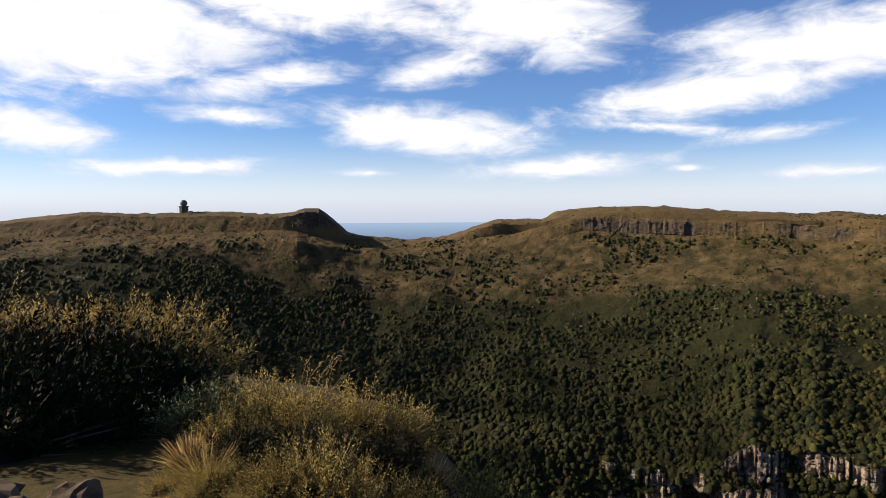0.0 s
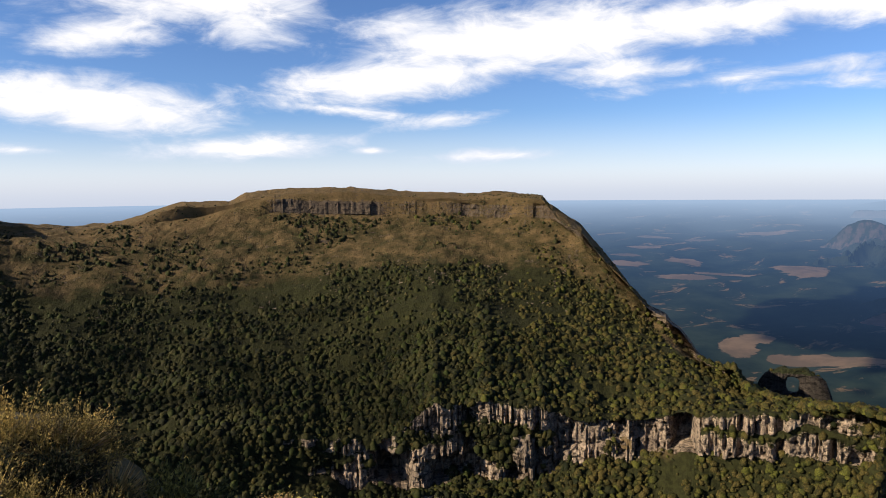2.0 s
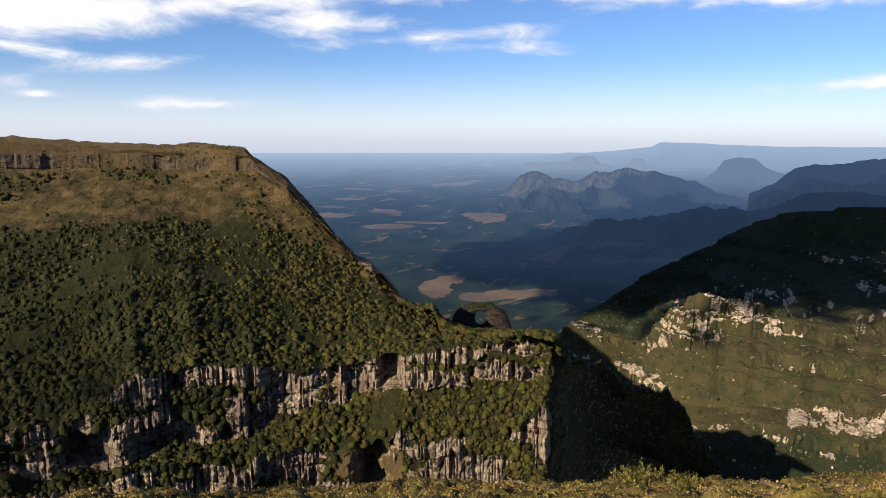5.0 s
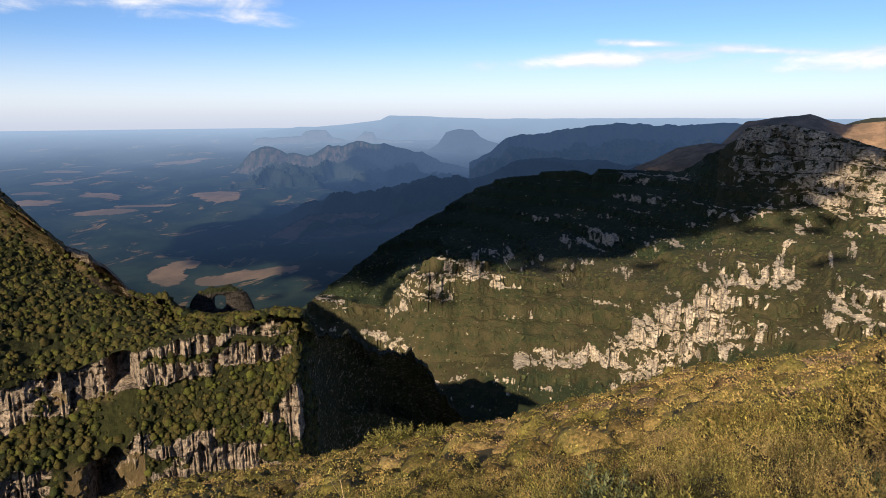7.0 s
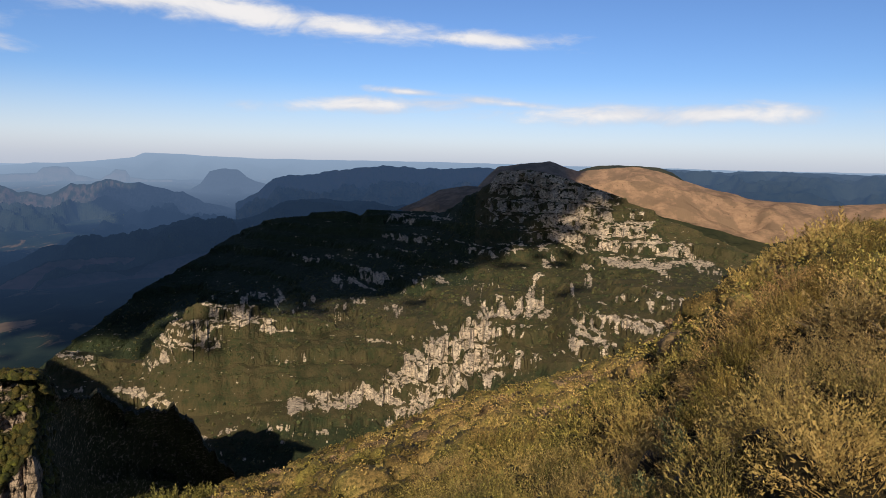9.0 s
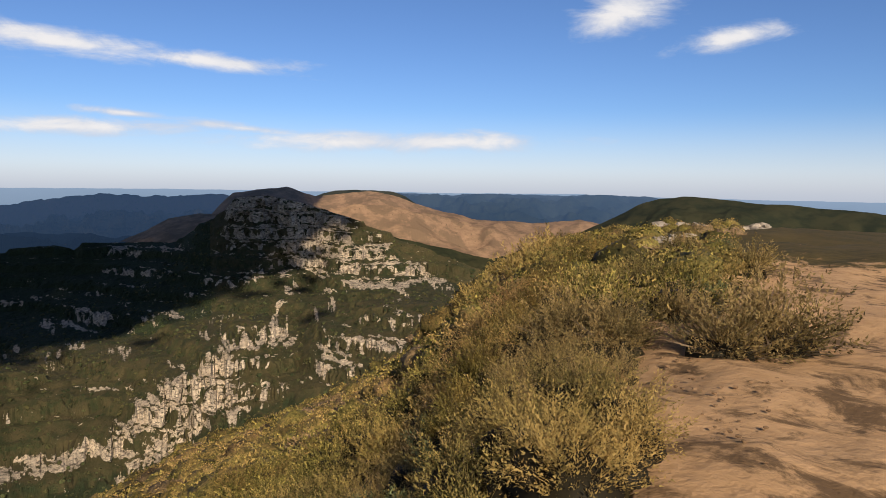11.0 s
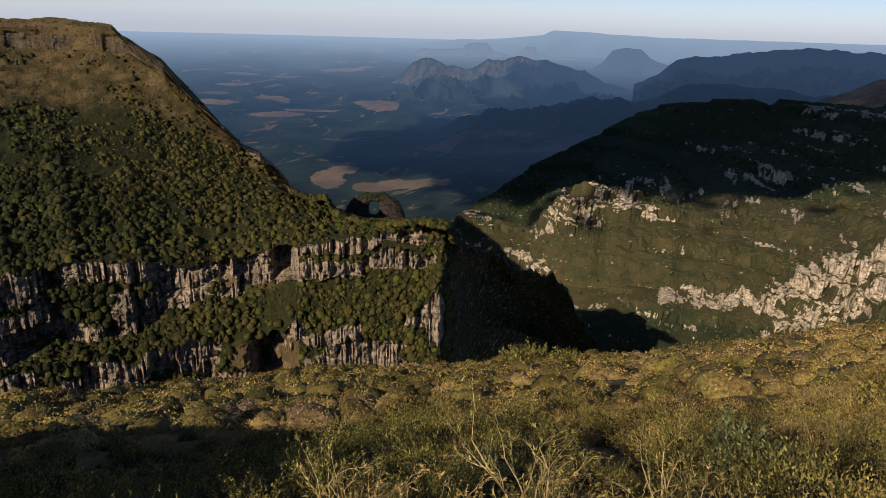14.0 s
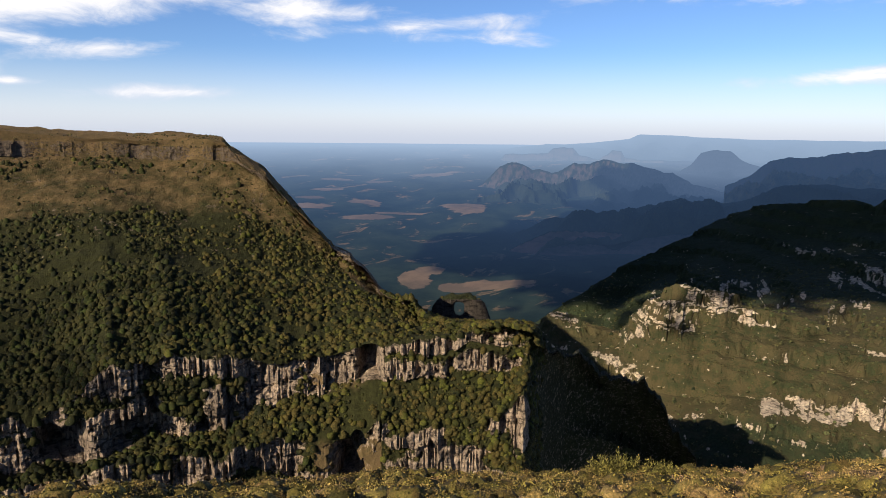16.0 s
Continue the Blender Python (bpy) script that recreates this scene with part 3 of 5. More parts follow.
LEDGES = [(-81.7, -10.4, -85.0, -10.1, 0.60, 0.75), (-81.2, -13.0, -83.6, -12.5, 0.60, 0.6), (-83.6, -15.3, -88.0, -15.0, 0.34, 0.5), (-85.0, -12.0, -86.5, -12.9, 0.60, 0.4), (-88.3, -10.5, -92.1, -10.4, 0.52, 0.45),
    (-91.2, -11.8, -93.1, -12.0, 0.34, 0.7), (-89.8, -13.7, -90.8, -14.2, 0.26, 0.6), (-93.0, -10.8, -94.9, -10.3, 0.26, 0.7), (-75.9, -16.6, -78.8, -16.5, 0.21, 0.4), (-85.9, -5.2, -91.0, -5.1, 0.43, 0.65),
    (-85.4, -6.8, -92.9, -7.1, 0.26, 0.55), (-78.8, -8.8, -88.3, -8.0, 0.26, 0.45), (-86.4, -9.2, -93.0, -8.8, 0.21, 0.45)]


def build_scarp():
    b = np.arange(-56.0, -118.0, -0.088)
    crest = [(-56, 1420, -17), (-59, 1440, -15.8), (-60.9, 1460, -14.6), (-63.8, 1520, -12.6), (-66.8, 1640, -10.4), (-69.5, 1760, -9.0), (-71.4, 1850, -7.9), (-73.3, 1987, -6.6), (-75.6, 1965, -5.6), (-77, 1943, -5.25),
             (-79.9, 1910, -4.9), (-82.2, 1872, -4.65), (-83.5, 1850, -5.2), (-84, 1833, -4.5), (-87, 1870, -4.55), (-90.1, 1750, -4.6), (-91, 1700, -4.4), (-91.9, 1640, -3.5), (-94.1, 1560, -2.3), (-94.6, 1540, -1.5),
             (-95.1, 1530, -1.1), (-97.5, 1520, -1.0), (-98.8, 1510, -1.25), (-102.1, 1490, -2.0), (-104.2, 1480, -2.9), (-107, 1450, -3.9), (-108.9, 1420, -4.8), (-111.4, 1380, -5.65), (-113.1, 1350, -6.2), (-118, 1300, -8.6)]
    back = [(a, r * 1.3, e - 3.5) for a, r, e in crest]
    foot = [(-56, 1380, -17.8), (-60, 1400, -16), (-64.8, 1460, -14.2), (-68.5, 1590, -12.0), (-72.2, 1740, -9.4), (-76.4, 1790, -8.2), (-84.5, 1750, -6.8), (-91, 1540, -6.5),
            (-93.5, 1490, -5.4), (-96, 1480, -4.8), (-98.6, 1470, -6.4), (-101, 1460, -7.2), (-103.4, 1440, -4.8), (-107, 1400, -4.9), (-110, 1350, -7), (-113, 1300, -8.2), (-118, 1250, -9.5)]
    band = [(-56, 1330, -18.4), (-60, 1345, -16.8), (-64.7, 1390, -15.4), (-68.5, 1450, -12.9), (-72, 1560, -11.2), (-76, 1590, -10.5), (-83.5, 1500, -9.9), (-93, 1380, -9),
            (-99, 1370, -8.2), (-101, 1370, -9), (-103, 1350, -8), (-107, 1310, -8), (-110, 1260, -8.2), (-113, 1220, -8.8), (-118, 1200, -10)]
    hollow = [(-56, 1290, -19.5), (-63.7, 1290, -18), (-68, 1330, -15.3), (-71.4, 1320, -13.6), (-75.8, 1300, -13.9), (-78.7, 1290, -12.6), (-88, 1260, -12), (-94.4, 1250, -10.3),
              (-99, 1250, -10.5), (-103, 1220, -9.6), (-113, 1120, -9.2), (-118, 1100, -10.5)]
    spur = [(-56, 1250, -18.4), (-59, 1240, -16.0), (-60.9, 1230, -14.6), (-62.3, 1220, -14.9), (-63.8, 1200, -15.7), (-66.3, 1180, -16.3), (-67.2, 1165, -14.9), (-68.3, 1155, -13.5), (-69.6, 1150, -12.5), (-71.1, 1140, -11.7),
            (-72.4, 1140, -12.3), (-73.8, 1140, -12.3), (-75.8, 1145, -13.0), (-78.7, 1150, -13.6), (-83, 1140, -14.4), (-88, 1130, -13.4), (-92, 1120, -12.4), (-94.4, 1110, -11.2), (-97, 1105, -11.2), (-99.8, 1120, -12), (-103, 1090, -10.5), (-109, 1040, -10), (-113, 1020, -9.6), (-118, 1000, -11)]
    white = [(-56, 1060, -22), (-64, 1050, -20.5), (-70, 1030, -20.2), (-77.9, 1000, -20), (-83.5, 1000, -19.1), (-85.9, 1000, -18.2), (-88.3, 1000, -16.8), (-90.2, 1000, -15.4), (-93, 1000, -14.4),
             (-94.4, 1010, -12.9), (-97, 1010, -12.9), (-99.8, 1030, -14), (-102, 1000, -12.6), (-106, 970, -12.2), (-109, 950, -11.8), (-113, 930, -10.6), (-118, 900, -12)]
    base = [(-56, 980, -25), (-64, 970, -23.5), (-70, 960, -22.5), (-78, 950, -20.9), (-82.5, 950, -21.2), (-87.3, 945, -21.5), (-91, 945, -20), (-93, 940, -18.4), (-98, 930, -17.3), (-104, 900, -16),
            (-110, 880, -13.5), (-118, 850, -13.5)]
    floor = [(a, 800, -28 if a > -95 else -25) for a in (-56, -80, -95, -118)]
    under = [(a, 640, -34) for a in (-56, -118)]
    contours = [(under, 4, 0.0, 1.0), (floor, 24, 0.0, 1.0), (base, 46, 0.75, 0.4), (white, 54, 0.34, 0.6), (spur, 16, 0.3, 0.6), (hollow, 40, 0.3, 0.75), (band, 46, 0.3, 0.8), (foot, 46, 0.8, 0.5),
                (crest, 8, 0.0, 0.2), (back, 1, 0.0, 0.3)]
    r, z, rock, wood = loft(b, contours)
    rock, wood = soften(rock, 4), soften(wood, 6)
    B = np.broadcast_to(b, r.shape)
    # bare cliffs: the pale ridge low down, the crags beyond the gully, the spur and the summit
    row = np.arange(len(r))[:, None]
    sight = np.degrees(np.arctan2(z - EYE_Z, r))
    torn = np.stack([B.ravel() * 1.3, sight.ravel() * 2.2, 0 * B.ravel()], 1)
    torn = fbm(torn, 5, 0.62, 341).reshape(B.shape)
    rock = np.zeros(r.shape)
    for b0, e0, b1, e1, thick, amount in PALE_RIDGE + CRAGS + SUMMIT + SPUR_ROCK + LEDGES:
        along = np.clip(((B - b0) * (b1 - b0) + (sight - e0) * (e1 - e0)) / ((b1 - b0) ** 2 + (e1 - e0) ** 2), 0, 1)
        gap = np.hypot(B - b0 - along * (b1 - b0), sight - e0 - along * (e1 - e0))
        rock = np.maximum(rock, amount * np.clip(1.65 - gap / (0.85 * thick) + 0.3 * torn, 0, 1))
    gully = np.exp(-((B + 100.4 - (z + 200) * 0.004) / 0.9) ** 2)
    rock = soften(rock, 4) * (1 - 0.9 * gully * (row < 230))
    # woods on the upper left, their dark colour also in place of cloud shade
    wood = np.where((row > 150) & (B > -93), np.maximum(wood, 1.0), wood * 0.6)
    x, y = plan(B, r)
    P = np.stack([x.ravel(), y.ravel(), z.ravel()], 1)
    k = rock.ravel()
    s = np.stack([B.ravel() * 20.0, z.ravel(), r.ravel() * 0.1], 1)
    columns = fbm(s * (0.06, 0.02, 0.02), 5, 0.55, 43)
    blocks = fbm(s * (0.022, 0.035, 0.03), 4, 0.5, 49)
    ribs = fbm(s * (0.012, 0.002, 0.004), 3, 0.5, 53)
    grain = fbm(P * (0.05, 0.05, 0.03), 4, 0.55, 57)
    near_crest = 1 - 0.65 * np.clip((np.arange(len(r))[:, None] - 262) / 30.0, 0, 1).repeat(r.shape[1], 1).ravel()
    R = r.ravel() + (k * (jointed(s, 17.0, 22.0, 321) * 12 + jointed(s, 6.5, 8.0, 331) * 7 + columns * 3 + blocks * 7) + ribs * 26) * near_crest
    # ledges: the strata step back
    step = 30.0
    h = (z.ravel() + 6 * grain + 9 * ribs) / step
    frac = h - np.floor(h)
    riser = np.clip((frac - 0.36) / 0.28, 0, 1)
    terraced = (np.floor(h) + riser * riser * (3 - 2 * riser)) * step - 6 * grain - 9 * ribs
    share = 0.42 * np.interp(z.ravel(), (-420, -330, -60, -20), (0.0, 1, 1, 0)) * near_crest
    thin = 19.0
    h2 = (z.ravel() + 4 * grain + 9 * ribs) / thin
    frac2 = h2 - np.floor(h2)
    riser2 = np.clip((frac2 - 0.3) / 0.3, 0, 1)
    Z = z.ravel() * (1 - share) + terraced * share + (riser2 - frac2) * thin * 0.55 * share + grain * 1.5 * near_crest
    # beds of rock a few metres thick, broken along their length
    bed = (z.ravel() + 3.0 * lattice_noise(s * (0.02, 0.01, 0.0), 73) + 6 * ribs) / 11.0
    beds = np.cos(2 * np.pi * bed) * 0.7 + 0.3 * np.cos(2 * np.pi * bed * 2.3)
    chips = fbm(s * (0.13, 0.24, 0.02), 4, 0.7, 75)
    bare = (k - 0.45 + 0.28 * beds + 0.52 * chips) * 1.8
    bare = np.clip(bare, 0, 1) * (k > 0.04)
    bare = np.maximum(bare, 0.55 * ((beds > 0.6) & (chips > 0.62) & (share > 0.1)))
    # summit and upper left: cloud shade put into the rock colour
    rock_shade = ((B.ravel() > -104.5) & (B.ravel() < -92) & (row.repeat(r.shape[1], 1).ravel() > 215)) * (1 - 0.9 * np.exp(-((B.ravel() + 100.2) / 1.2) ** 2))
    rock_shade = np.maximum(rock_shade, 0.8 * ((B.ravel() > -92) & (row.repeat(r.shape[1], 1).ravel() > 190)))
    x, y = plan(B.ravel(), R)
    me = quick_mesh("scarp", np.stack([x, y, Z], 1), grid_faces(*r.shape), SCARP, {"rock": bare, "wood": wood.ravel(), "rock_shade": 0.45 * rock_shade})
    tagged(new("scarp", me), "steep stratified cliff mountain with pale rock ledges and green slopes", "mountain", kind="structure")
    return np.stack([x, y, Z], 1).reshape(*r.shape, 3), bare.reshape(r.shape)


# ---- distance ----
def far_ridge(name, crest, distance, depth, base, mat, label, ragged=1.0, rock=0.4, seed=0, step=0.2):
    k = sorted(crest)
    b = np.arange(k[-1][0], k[0][0], -step)
    line = [(a, distance, e) for a, e in k]
    near = [(a, distance - depth, min(base, e - 2.5)) for a, e in k]
    steep = 0.62 if rock > 0.5 else 0.72
    half = [(a, distance - depth * (0.12 if rock > 0.5 else 0.35), min(base, e - 2.5) + (e - min(base, e - 2.5)) * steep) for a, e in k]
    back = [(a, distance + depth * 0.4, e - 0.8) for a, e in k]
    r, z, bare, wood = loft(b, [(near, 24, 0.1, 1), (half, 18, rock, 0.5), (line, 4, 0.0, 0.4), (back, 1, 0, 0.4)])
    B = np.broadcast_to(b, r.shape)
    x, y = plan(B, r)
    P = np.stack([x.ravel(), y.ravel(), 0 * z.ravel()], 1)
    body = np.sin(np.pi * np.clip((r.ravel() - (distance - depth)) / depth, 0, 1))
    spurs = 1 - 2 * np.abs(fbm(P * (1.6 / depth), 5, 0.55, seed))
    fine = fbm(P * 0.01, 4, 0.55, seed + 3)
    Z = z.ravel() + ragged * (spurs * body * depth * 0.13 + fine * 9)
    x, y = x.ravel(), y.ravel()
    me = quick_mesh(name, np.stack([x, y, Z], 1), grid_faces(*r.shape), mat, {"rock": soften(bare, 2).ravel(), "wood": wood.ravel()})
    return tagged(new(name, me), label, "hills", kind="structure")


def build_plain():
    b = np.arange(0, 360.01, 0.75)
    r = np.concatenate([np.linspace(620, 1600, 30), np.linspace(1650, 4900, 70)])
    z = np.interp(r, (600, 900, 1200, 1600, 2000, 2500, 3200, 4000, 4500, 4900), (-480, -478, -465, -440, -420, -385, -315, -212, -148, -101))
    B, R = np.meshgrid(b, r)
    Z = np.broadcast_to(z[:, None], B.shape)
    x, y = plan(B, R)
    P = np.stack([x.ravel(), y.ravel(), 0 * x.ravel()], 1)
    bump = fbm(P * 0.0035, 4, 0.5, 81) * np.interp(R.ravel(), (600, 1500, 4000, 4900), (4, 16, 8, 1))
    me = quick_mesh("ground", np.stack([x.ravel(), y.ravel(), Z.ravel() + bump], 1), grid_faces(*B.shape)[:, ::-1], PLAIN,
                    {"rock": np.zeros(B.size), "wood": np.ones(B.size)}, smooth=True)
    tagged(new("ground", me), "hazy blue lowland plain with scattered tan fields", "plain", kind="structure")


def build_distance():
    far_ridge("backdrop_plateau", [(-50, -1.75), (-56, -1.6), (-59.6, -1.1), (-60.9, -1.14), (-62.5, -1.0), (-64.7, -0.8), (-66.2, -0.62), (-66.9, -0.28), (-69.6, -0.33), (-72.3, -0.45), (-76, -0.55), (-80.7, -0.55), (-90, -0.53), (-102, -0.6),
              (-114.6, -0.6), (-122.6, -0.55), (-127.5, -0.7), (-140, -0.8), (-180, -0.9)], 4650, 420, -3.2, RANGE, "long hazy blue plateau on the horizon", 0.25, 0.3, 11)
    far_ridge("backdrop_peaks", [(-53, -3.6), (-55.3, -2.9), (-55.8, -2.64), (-56.3, -2.0), (-57, -1.9), (-58.4, -1.97), (-59.8, -1.86), (-60.2, -1.42), (-61.1, -1.31), (-61.8, -1.39), (-62.3, -1.91), (-63.8, -2.25), (-64.5, -1.88),
              (-64.9, -1.47), (-65.6, -1.55), (-65.9, -2.08), (-67.3, -2.29), (-69.6, -2.2), (-72, -2.4)], 4250, 260, -4.4, RANGE, "pale blue table peaks with steep cliffs", 0.6, 0.8, 13, 0.1)
    far_ridge("backdrop_block", [(-68, -3.6), (-70, -3.17), (-70.9, -2.6), (-71.6, -1.66), (-72.5, -1.46), (-73.7, -1.48), (-74.4, -2.07), (-75.6, -2.5), (-78, -3.0)], 3950, 300, -5.6, RANGE, "hazy blue mountain block with cliffs", 0.6, 0.8, 14, 0.1)
    far_ridge("backdrop_hills", [(-50, -6.4), (-52.5, -5.2), (-54, -4.54), (-54.9, -4.04), (-55.9, -3.06), (-56.9, -2.63), (-57.9, -2.75), (-58.7, -3.18), (-60.2, -3.26), (-60.9, -3.04), (-61.9, -2.59), (-62.9, -2.89), (-64.2, -2.42),
              (-65.5, -2.54), (-66.7, -2.39), (-67.8, -2.83), (-69.6, -3.2), (-71, -4.0), (-73, -4.3), (-76, -4.8), (-80, -5.2)], 3450, 450, -7.0, RANGE, "dark blue wooded mountains behind the valley", 1.3, 0.6, 17, 0.1)
    far_ridge("backdrop_upland", [(-73.5, -4.2), (-75.6, -2.9), (-76.7, -2.11), (-78.9, -1.69), (-80.7, -1.46), (-83, -1.03), (-85.4, -0.92), (-87.7, -1.05), (-90, -0.98), (-92, -0.95), (-94.5, -1.08), (-97, -1.4)],
              3050, 420, -5.6, CLIFFED, "wooded upland with a sunlit cliff", 1.3, 0.75, 29, 0.1)
    far_ridge("backdrop_shelf", [(-48, -12.5), (-54, -10.4), (-58, -8.2), (-59.9, -7.24), (-60.7, -6.9), (-63.3, -6.75), (-66, -6.41), (-69.6, -5.71), (-72.3, -5.36), (-75.6, -5.03), (-76.8, -4.36), (-78.9, -3.79), (-80.8, -3.61),
              (-82.2, -3.9), (-86, -4.2), (-92, -4.6)], 2500, 300, -8.0, RANGE, "dark wooded valley shelf", 1.2, 0.2, 19, 0.1)
    far_ridge("backdrop_red_cliff", [(-52, -12.2), (-56, -10.4), (-58.5, -9.0), (-60.2, -8.15), (-63, -8.05), (-67, -8.1), (-71, -8.0), (-76, -7.6), (-84, -7.0)], 2300, 170, -14.5, RED_BAND, "dark valley slope under a reddish cliff band", 0.4, 1.0, 20, 0.1)
    far_ridge("golden_bench", [(-84, -5.2), (-86.5, -4.5), (-88.3, -3.76), (-90, -2.8), (-92.3, -2.4), (-94, -2.5), (-96, -3)], 2450, 420, -5.6, GOLD, "brown grass bench above the cliffs", 0.2, 0.2, 22, 0.1)
    far_ridge("dark_cap", [(-100.8, -1.2), (-101.8, -0.8), (-102.8, -0.54), (-104.4, -0.44), (-106, -0.41), (-107.6, -0.55), (-108.6, -0.9), (-109.6, -1.6)], 2900, 260, -2.6, WOODED, "dark wooded cap behind golden hills", 0.2, 0.0, 24, 0.1)
    far_ridge("golden_hill", [(-89, -5.0), (-92.5, -3.2), (-94, -1.6), (-94.8, -0.84), (-96.7, -0.47), (-99, -0.34), (-100.4, -0.72), (-101.4, -0.96), (-102.8, -0.8), (-104.4, -0.62), (-105.6, -0.55), (-107.2, -0.72), (-108.3, -0.98), (-109.2, -1.44),
              (-111.5, -2.12), (-114.2, -2.7), (-116.8, -2.95), (-119.3, -3.1), (-121.4, -2.8), (-123, -2.6), (-125, -3.0), (-128, -4.2)], 2600, 1000, -10.5, GOLD, "rolling golden-brown grass hills in evening sun", 0.5, 0.34, 23, 0.12)
    far_ridge("dark_valley_woods", [(-102, -3.2), (-104, -3.5), (-106.4, -4.0), (-108.8, -4.6), (-111, -5.0), (-113, -5.5), (-116, -6.0), (-118, -5.4), (-119.7, -4.9), (-123, -4.6), (-126, -4.8)], 1720, 260, -11.0, WOODED, "dark woods in the valley below golden hills", 0.5, 0.0, 33, 0.12)
    far_ridge("dark_ridge", [(-100, -1.2), (-104, -0.7), (-108, -0.75), (-110.5, -0.8), (-113.3, -0.75), (-117.6, -0.66), (-120, -0.72), (-123, -0.61), (-126, -0.7), (-128.8, -0.77), (-134, -1.2)], 3600, 700, -4.2, RANGE, "dark wooded ridge behind golden hills", 0.7, 0.2, 31, 0.12)
    far_ridge("dark_table_hill", [(-121, -5.2), (-122.4, -4.2), (-123.5, -3.5), (-125, -2.75), (-126.5, -1.95), (-128, -1.2), (-129.2, -0.85), (-131.5, -0.7), (-137.3, -1.1), (-144, -1.6), (-152, -2.4), (-165, -4)],
              2150, 500, -8.0, WOODED, "dark flat-topped wooded hill in cloud shade", 0.4, 0.0, 37, 0.12)


# ---- the hill on which the viewer stands ----
EDGE = [(-180, 50, -2.0), (-160, 55, -3.2), (-137, 52, -3.0), (-130, 52, -3.1), (-125, 52, -4.0), (-121, 48, -4.8), (-118, 46, -6.1), (-115, 46, -8.4), (-113, 48, -10.2),
        (-109, 50, -14.4), (-104, 54, -17.4), (-98, 58, -19.3), (-91, 60, -21.2), (-87, 60, -22.6), (-83, 60, -23.8), (-77, 60, -25.8), (-70, 58, -27.0), (-65, 56, -27.8),
        (-59, 54, -28.6), (-47, 50, -28.8), (-40, 46, -29.2), (-30, 40, -28.6), (-20, 30, -27.2), (-12, 24, -26.5), (-5.5, 15, -25.5), (-0.7, 12, -21), (4, 11, -16.5), (10, 11, -15),
        (17, 10, -14), (24, 10, -13.5), (33, 9.5, -12), (60, 12, -1.5), (90, 25, 0.5), (130, 60, 0.0), (180, 50, -2.0)]
EDGE_ARRAY = np.array(sorted(EDGE))


def hill_height(x, y):
    """Height of the near ground: a trodden top, a bank below it and a rounded brow that drops into the canyon."""
    x, y = np.asarray(x, float), np.asarray(y, float)
    r = np.hypot(x, y)
    b = np.degrees(np.arctan2(-x, y))
    re = np.interp(b, EDGE_ARRAY[:, 0], EDGE_ARRAY[:, 1])
    angle = np.interp(b, EDGE_ARRAY[:, 0], EDGE_ARRAY[:, 2])
    e = np.tan(np.radians(angle))
    share = np.clip(r / 3.0, 0, 1)
    brow = share * (e + 2 * EYE_Z / re) * r - EYE_Z * (r / re) ** 2
    foot_r = 9.0
    foot_z = EYE_Z + foot_r * np.tan(np.radians(angle - 6))
    edge_z = EYE_Z + re * e
    t = np.clip((r - 1.2) / (foot_r - 1.2), 0, 1)
    bank = foot_z * t
    u = np.clip((r - foot_r) / (re - foot_r), 0, None)
    bank = np.where(r > foot_r, foot_z + (edge_z - foot_z) * np.minimum(u, 1.0), bank)
    m = np.interp(b, (-106, -86, -16, 2), (0, 1, 1, 0))
    z = brow * (1 - m) + bank * m
    past = np.maximum(r - re * (1.15 - 0.15 * m), 0)
    z = z - np.minimum(0.012 * past ** 2 + 0.35 * m * past, 0.9 * past)
    p = np.stack([x.ravel(), y.ravel(), 0 * x.ravel()], 1)
    bumps = fbm(p * 0.22, 3, 0.5, 91) * 0.22 * np.clip(r.ravel() / 5, 0.1, 1)
    return z + bumps.reshape(z.shape)


def build_near_hill():
    b = np.arange(0, 360.01, 0.75)
    r = np.concatenate([[0.01], 0.5 * 1.05 ** np.arange(134)])
    B, R = np.meshgrid(b, r)
    x, y = plan(B, R)
    x, y = x + 0.23, y - 0.31
    Z = hill_height(x, y)
    Z = np.maximum(Z, -468)
    P = np.stack([x.ravel(), y.ravel(), Z.ravel()], 1)
    Z = Z.ravel() + fbm(P * 1.3, 3, 0.5, 95) * 0.05
    az = np.degrees(np.arctan2(-x, y)).ravel()
    # trodden earth
    away = np.hypot(x, y).ravel()
    wander = 1.5 * np.sin(away * 0.55) + 1.2 * fbm(P * 0.5, 3, 0.5, 99)
    track = np.interp(az + wander, (-175, -132, -128, -126), (1, 1, 1, 0)) * np.interp(away, (2, 3.5, 15, 21), (0.6, 1, 1, 0))
    track = np.maximum(track, 0.8 * (away < 1.3))
    green = np.interp(R.ravel(), (0, 15, 40, 70), (0.1, 0.3, 0.55, 0.9)) * np.interp(az, (-125, -100, -60, 30), (0.3, 0.5, 1, 0.5))
    me = quick_mesh("near_hill", np.stack([x.ravel(), y.ravel(), Z], 1), grid_faces(*B.shape)[:, ::-1], NEAR, {"rock": track, "wood": green}, smooth=True)
    tagged(new("near_hill", me), "grassy hilltop with heath, scrub and trodden brown earth", "hillside", kind="structure")


mesa_points, mesa_rock, mesa_wood = build_mesa()
scarp_points, scarp_rock = build_scarp()
build_plain()
build_distance()
build_near_hill()

# ---- plants as patterns of triangles ----
rng = np.random.default_rng(7)


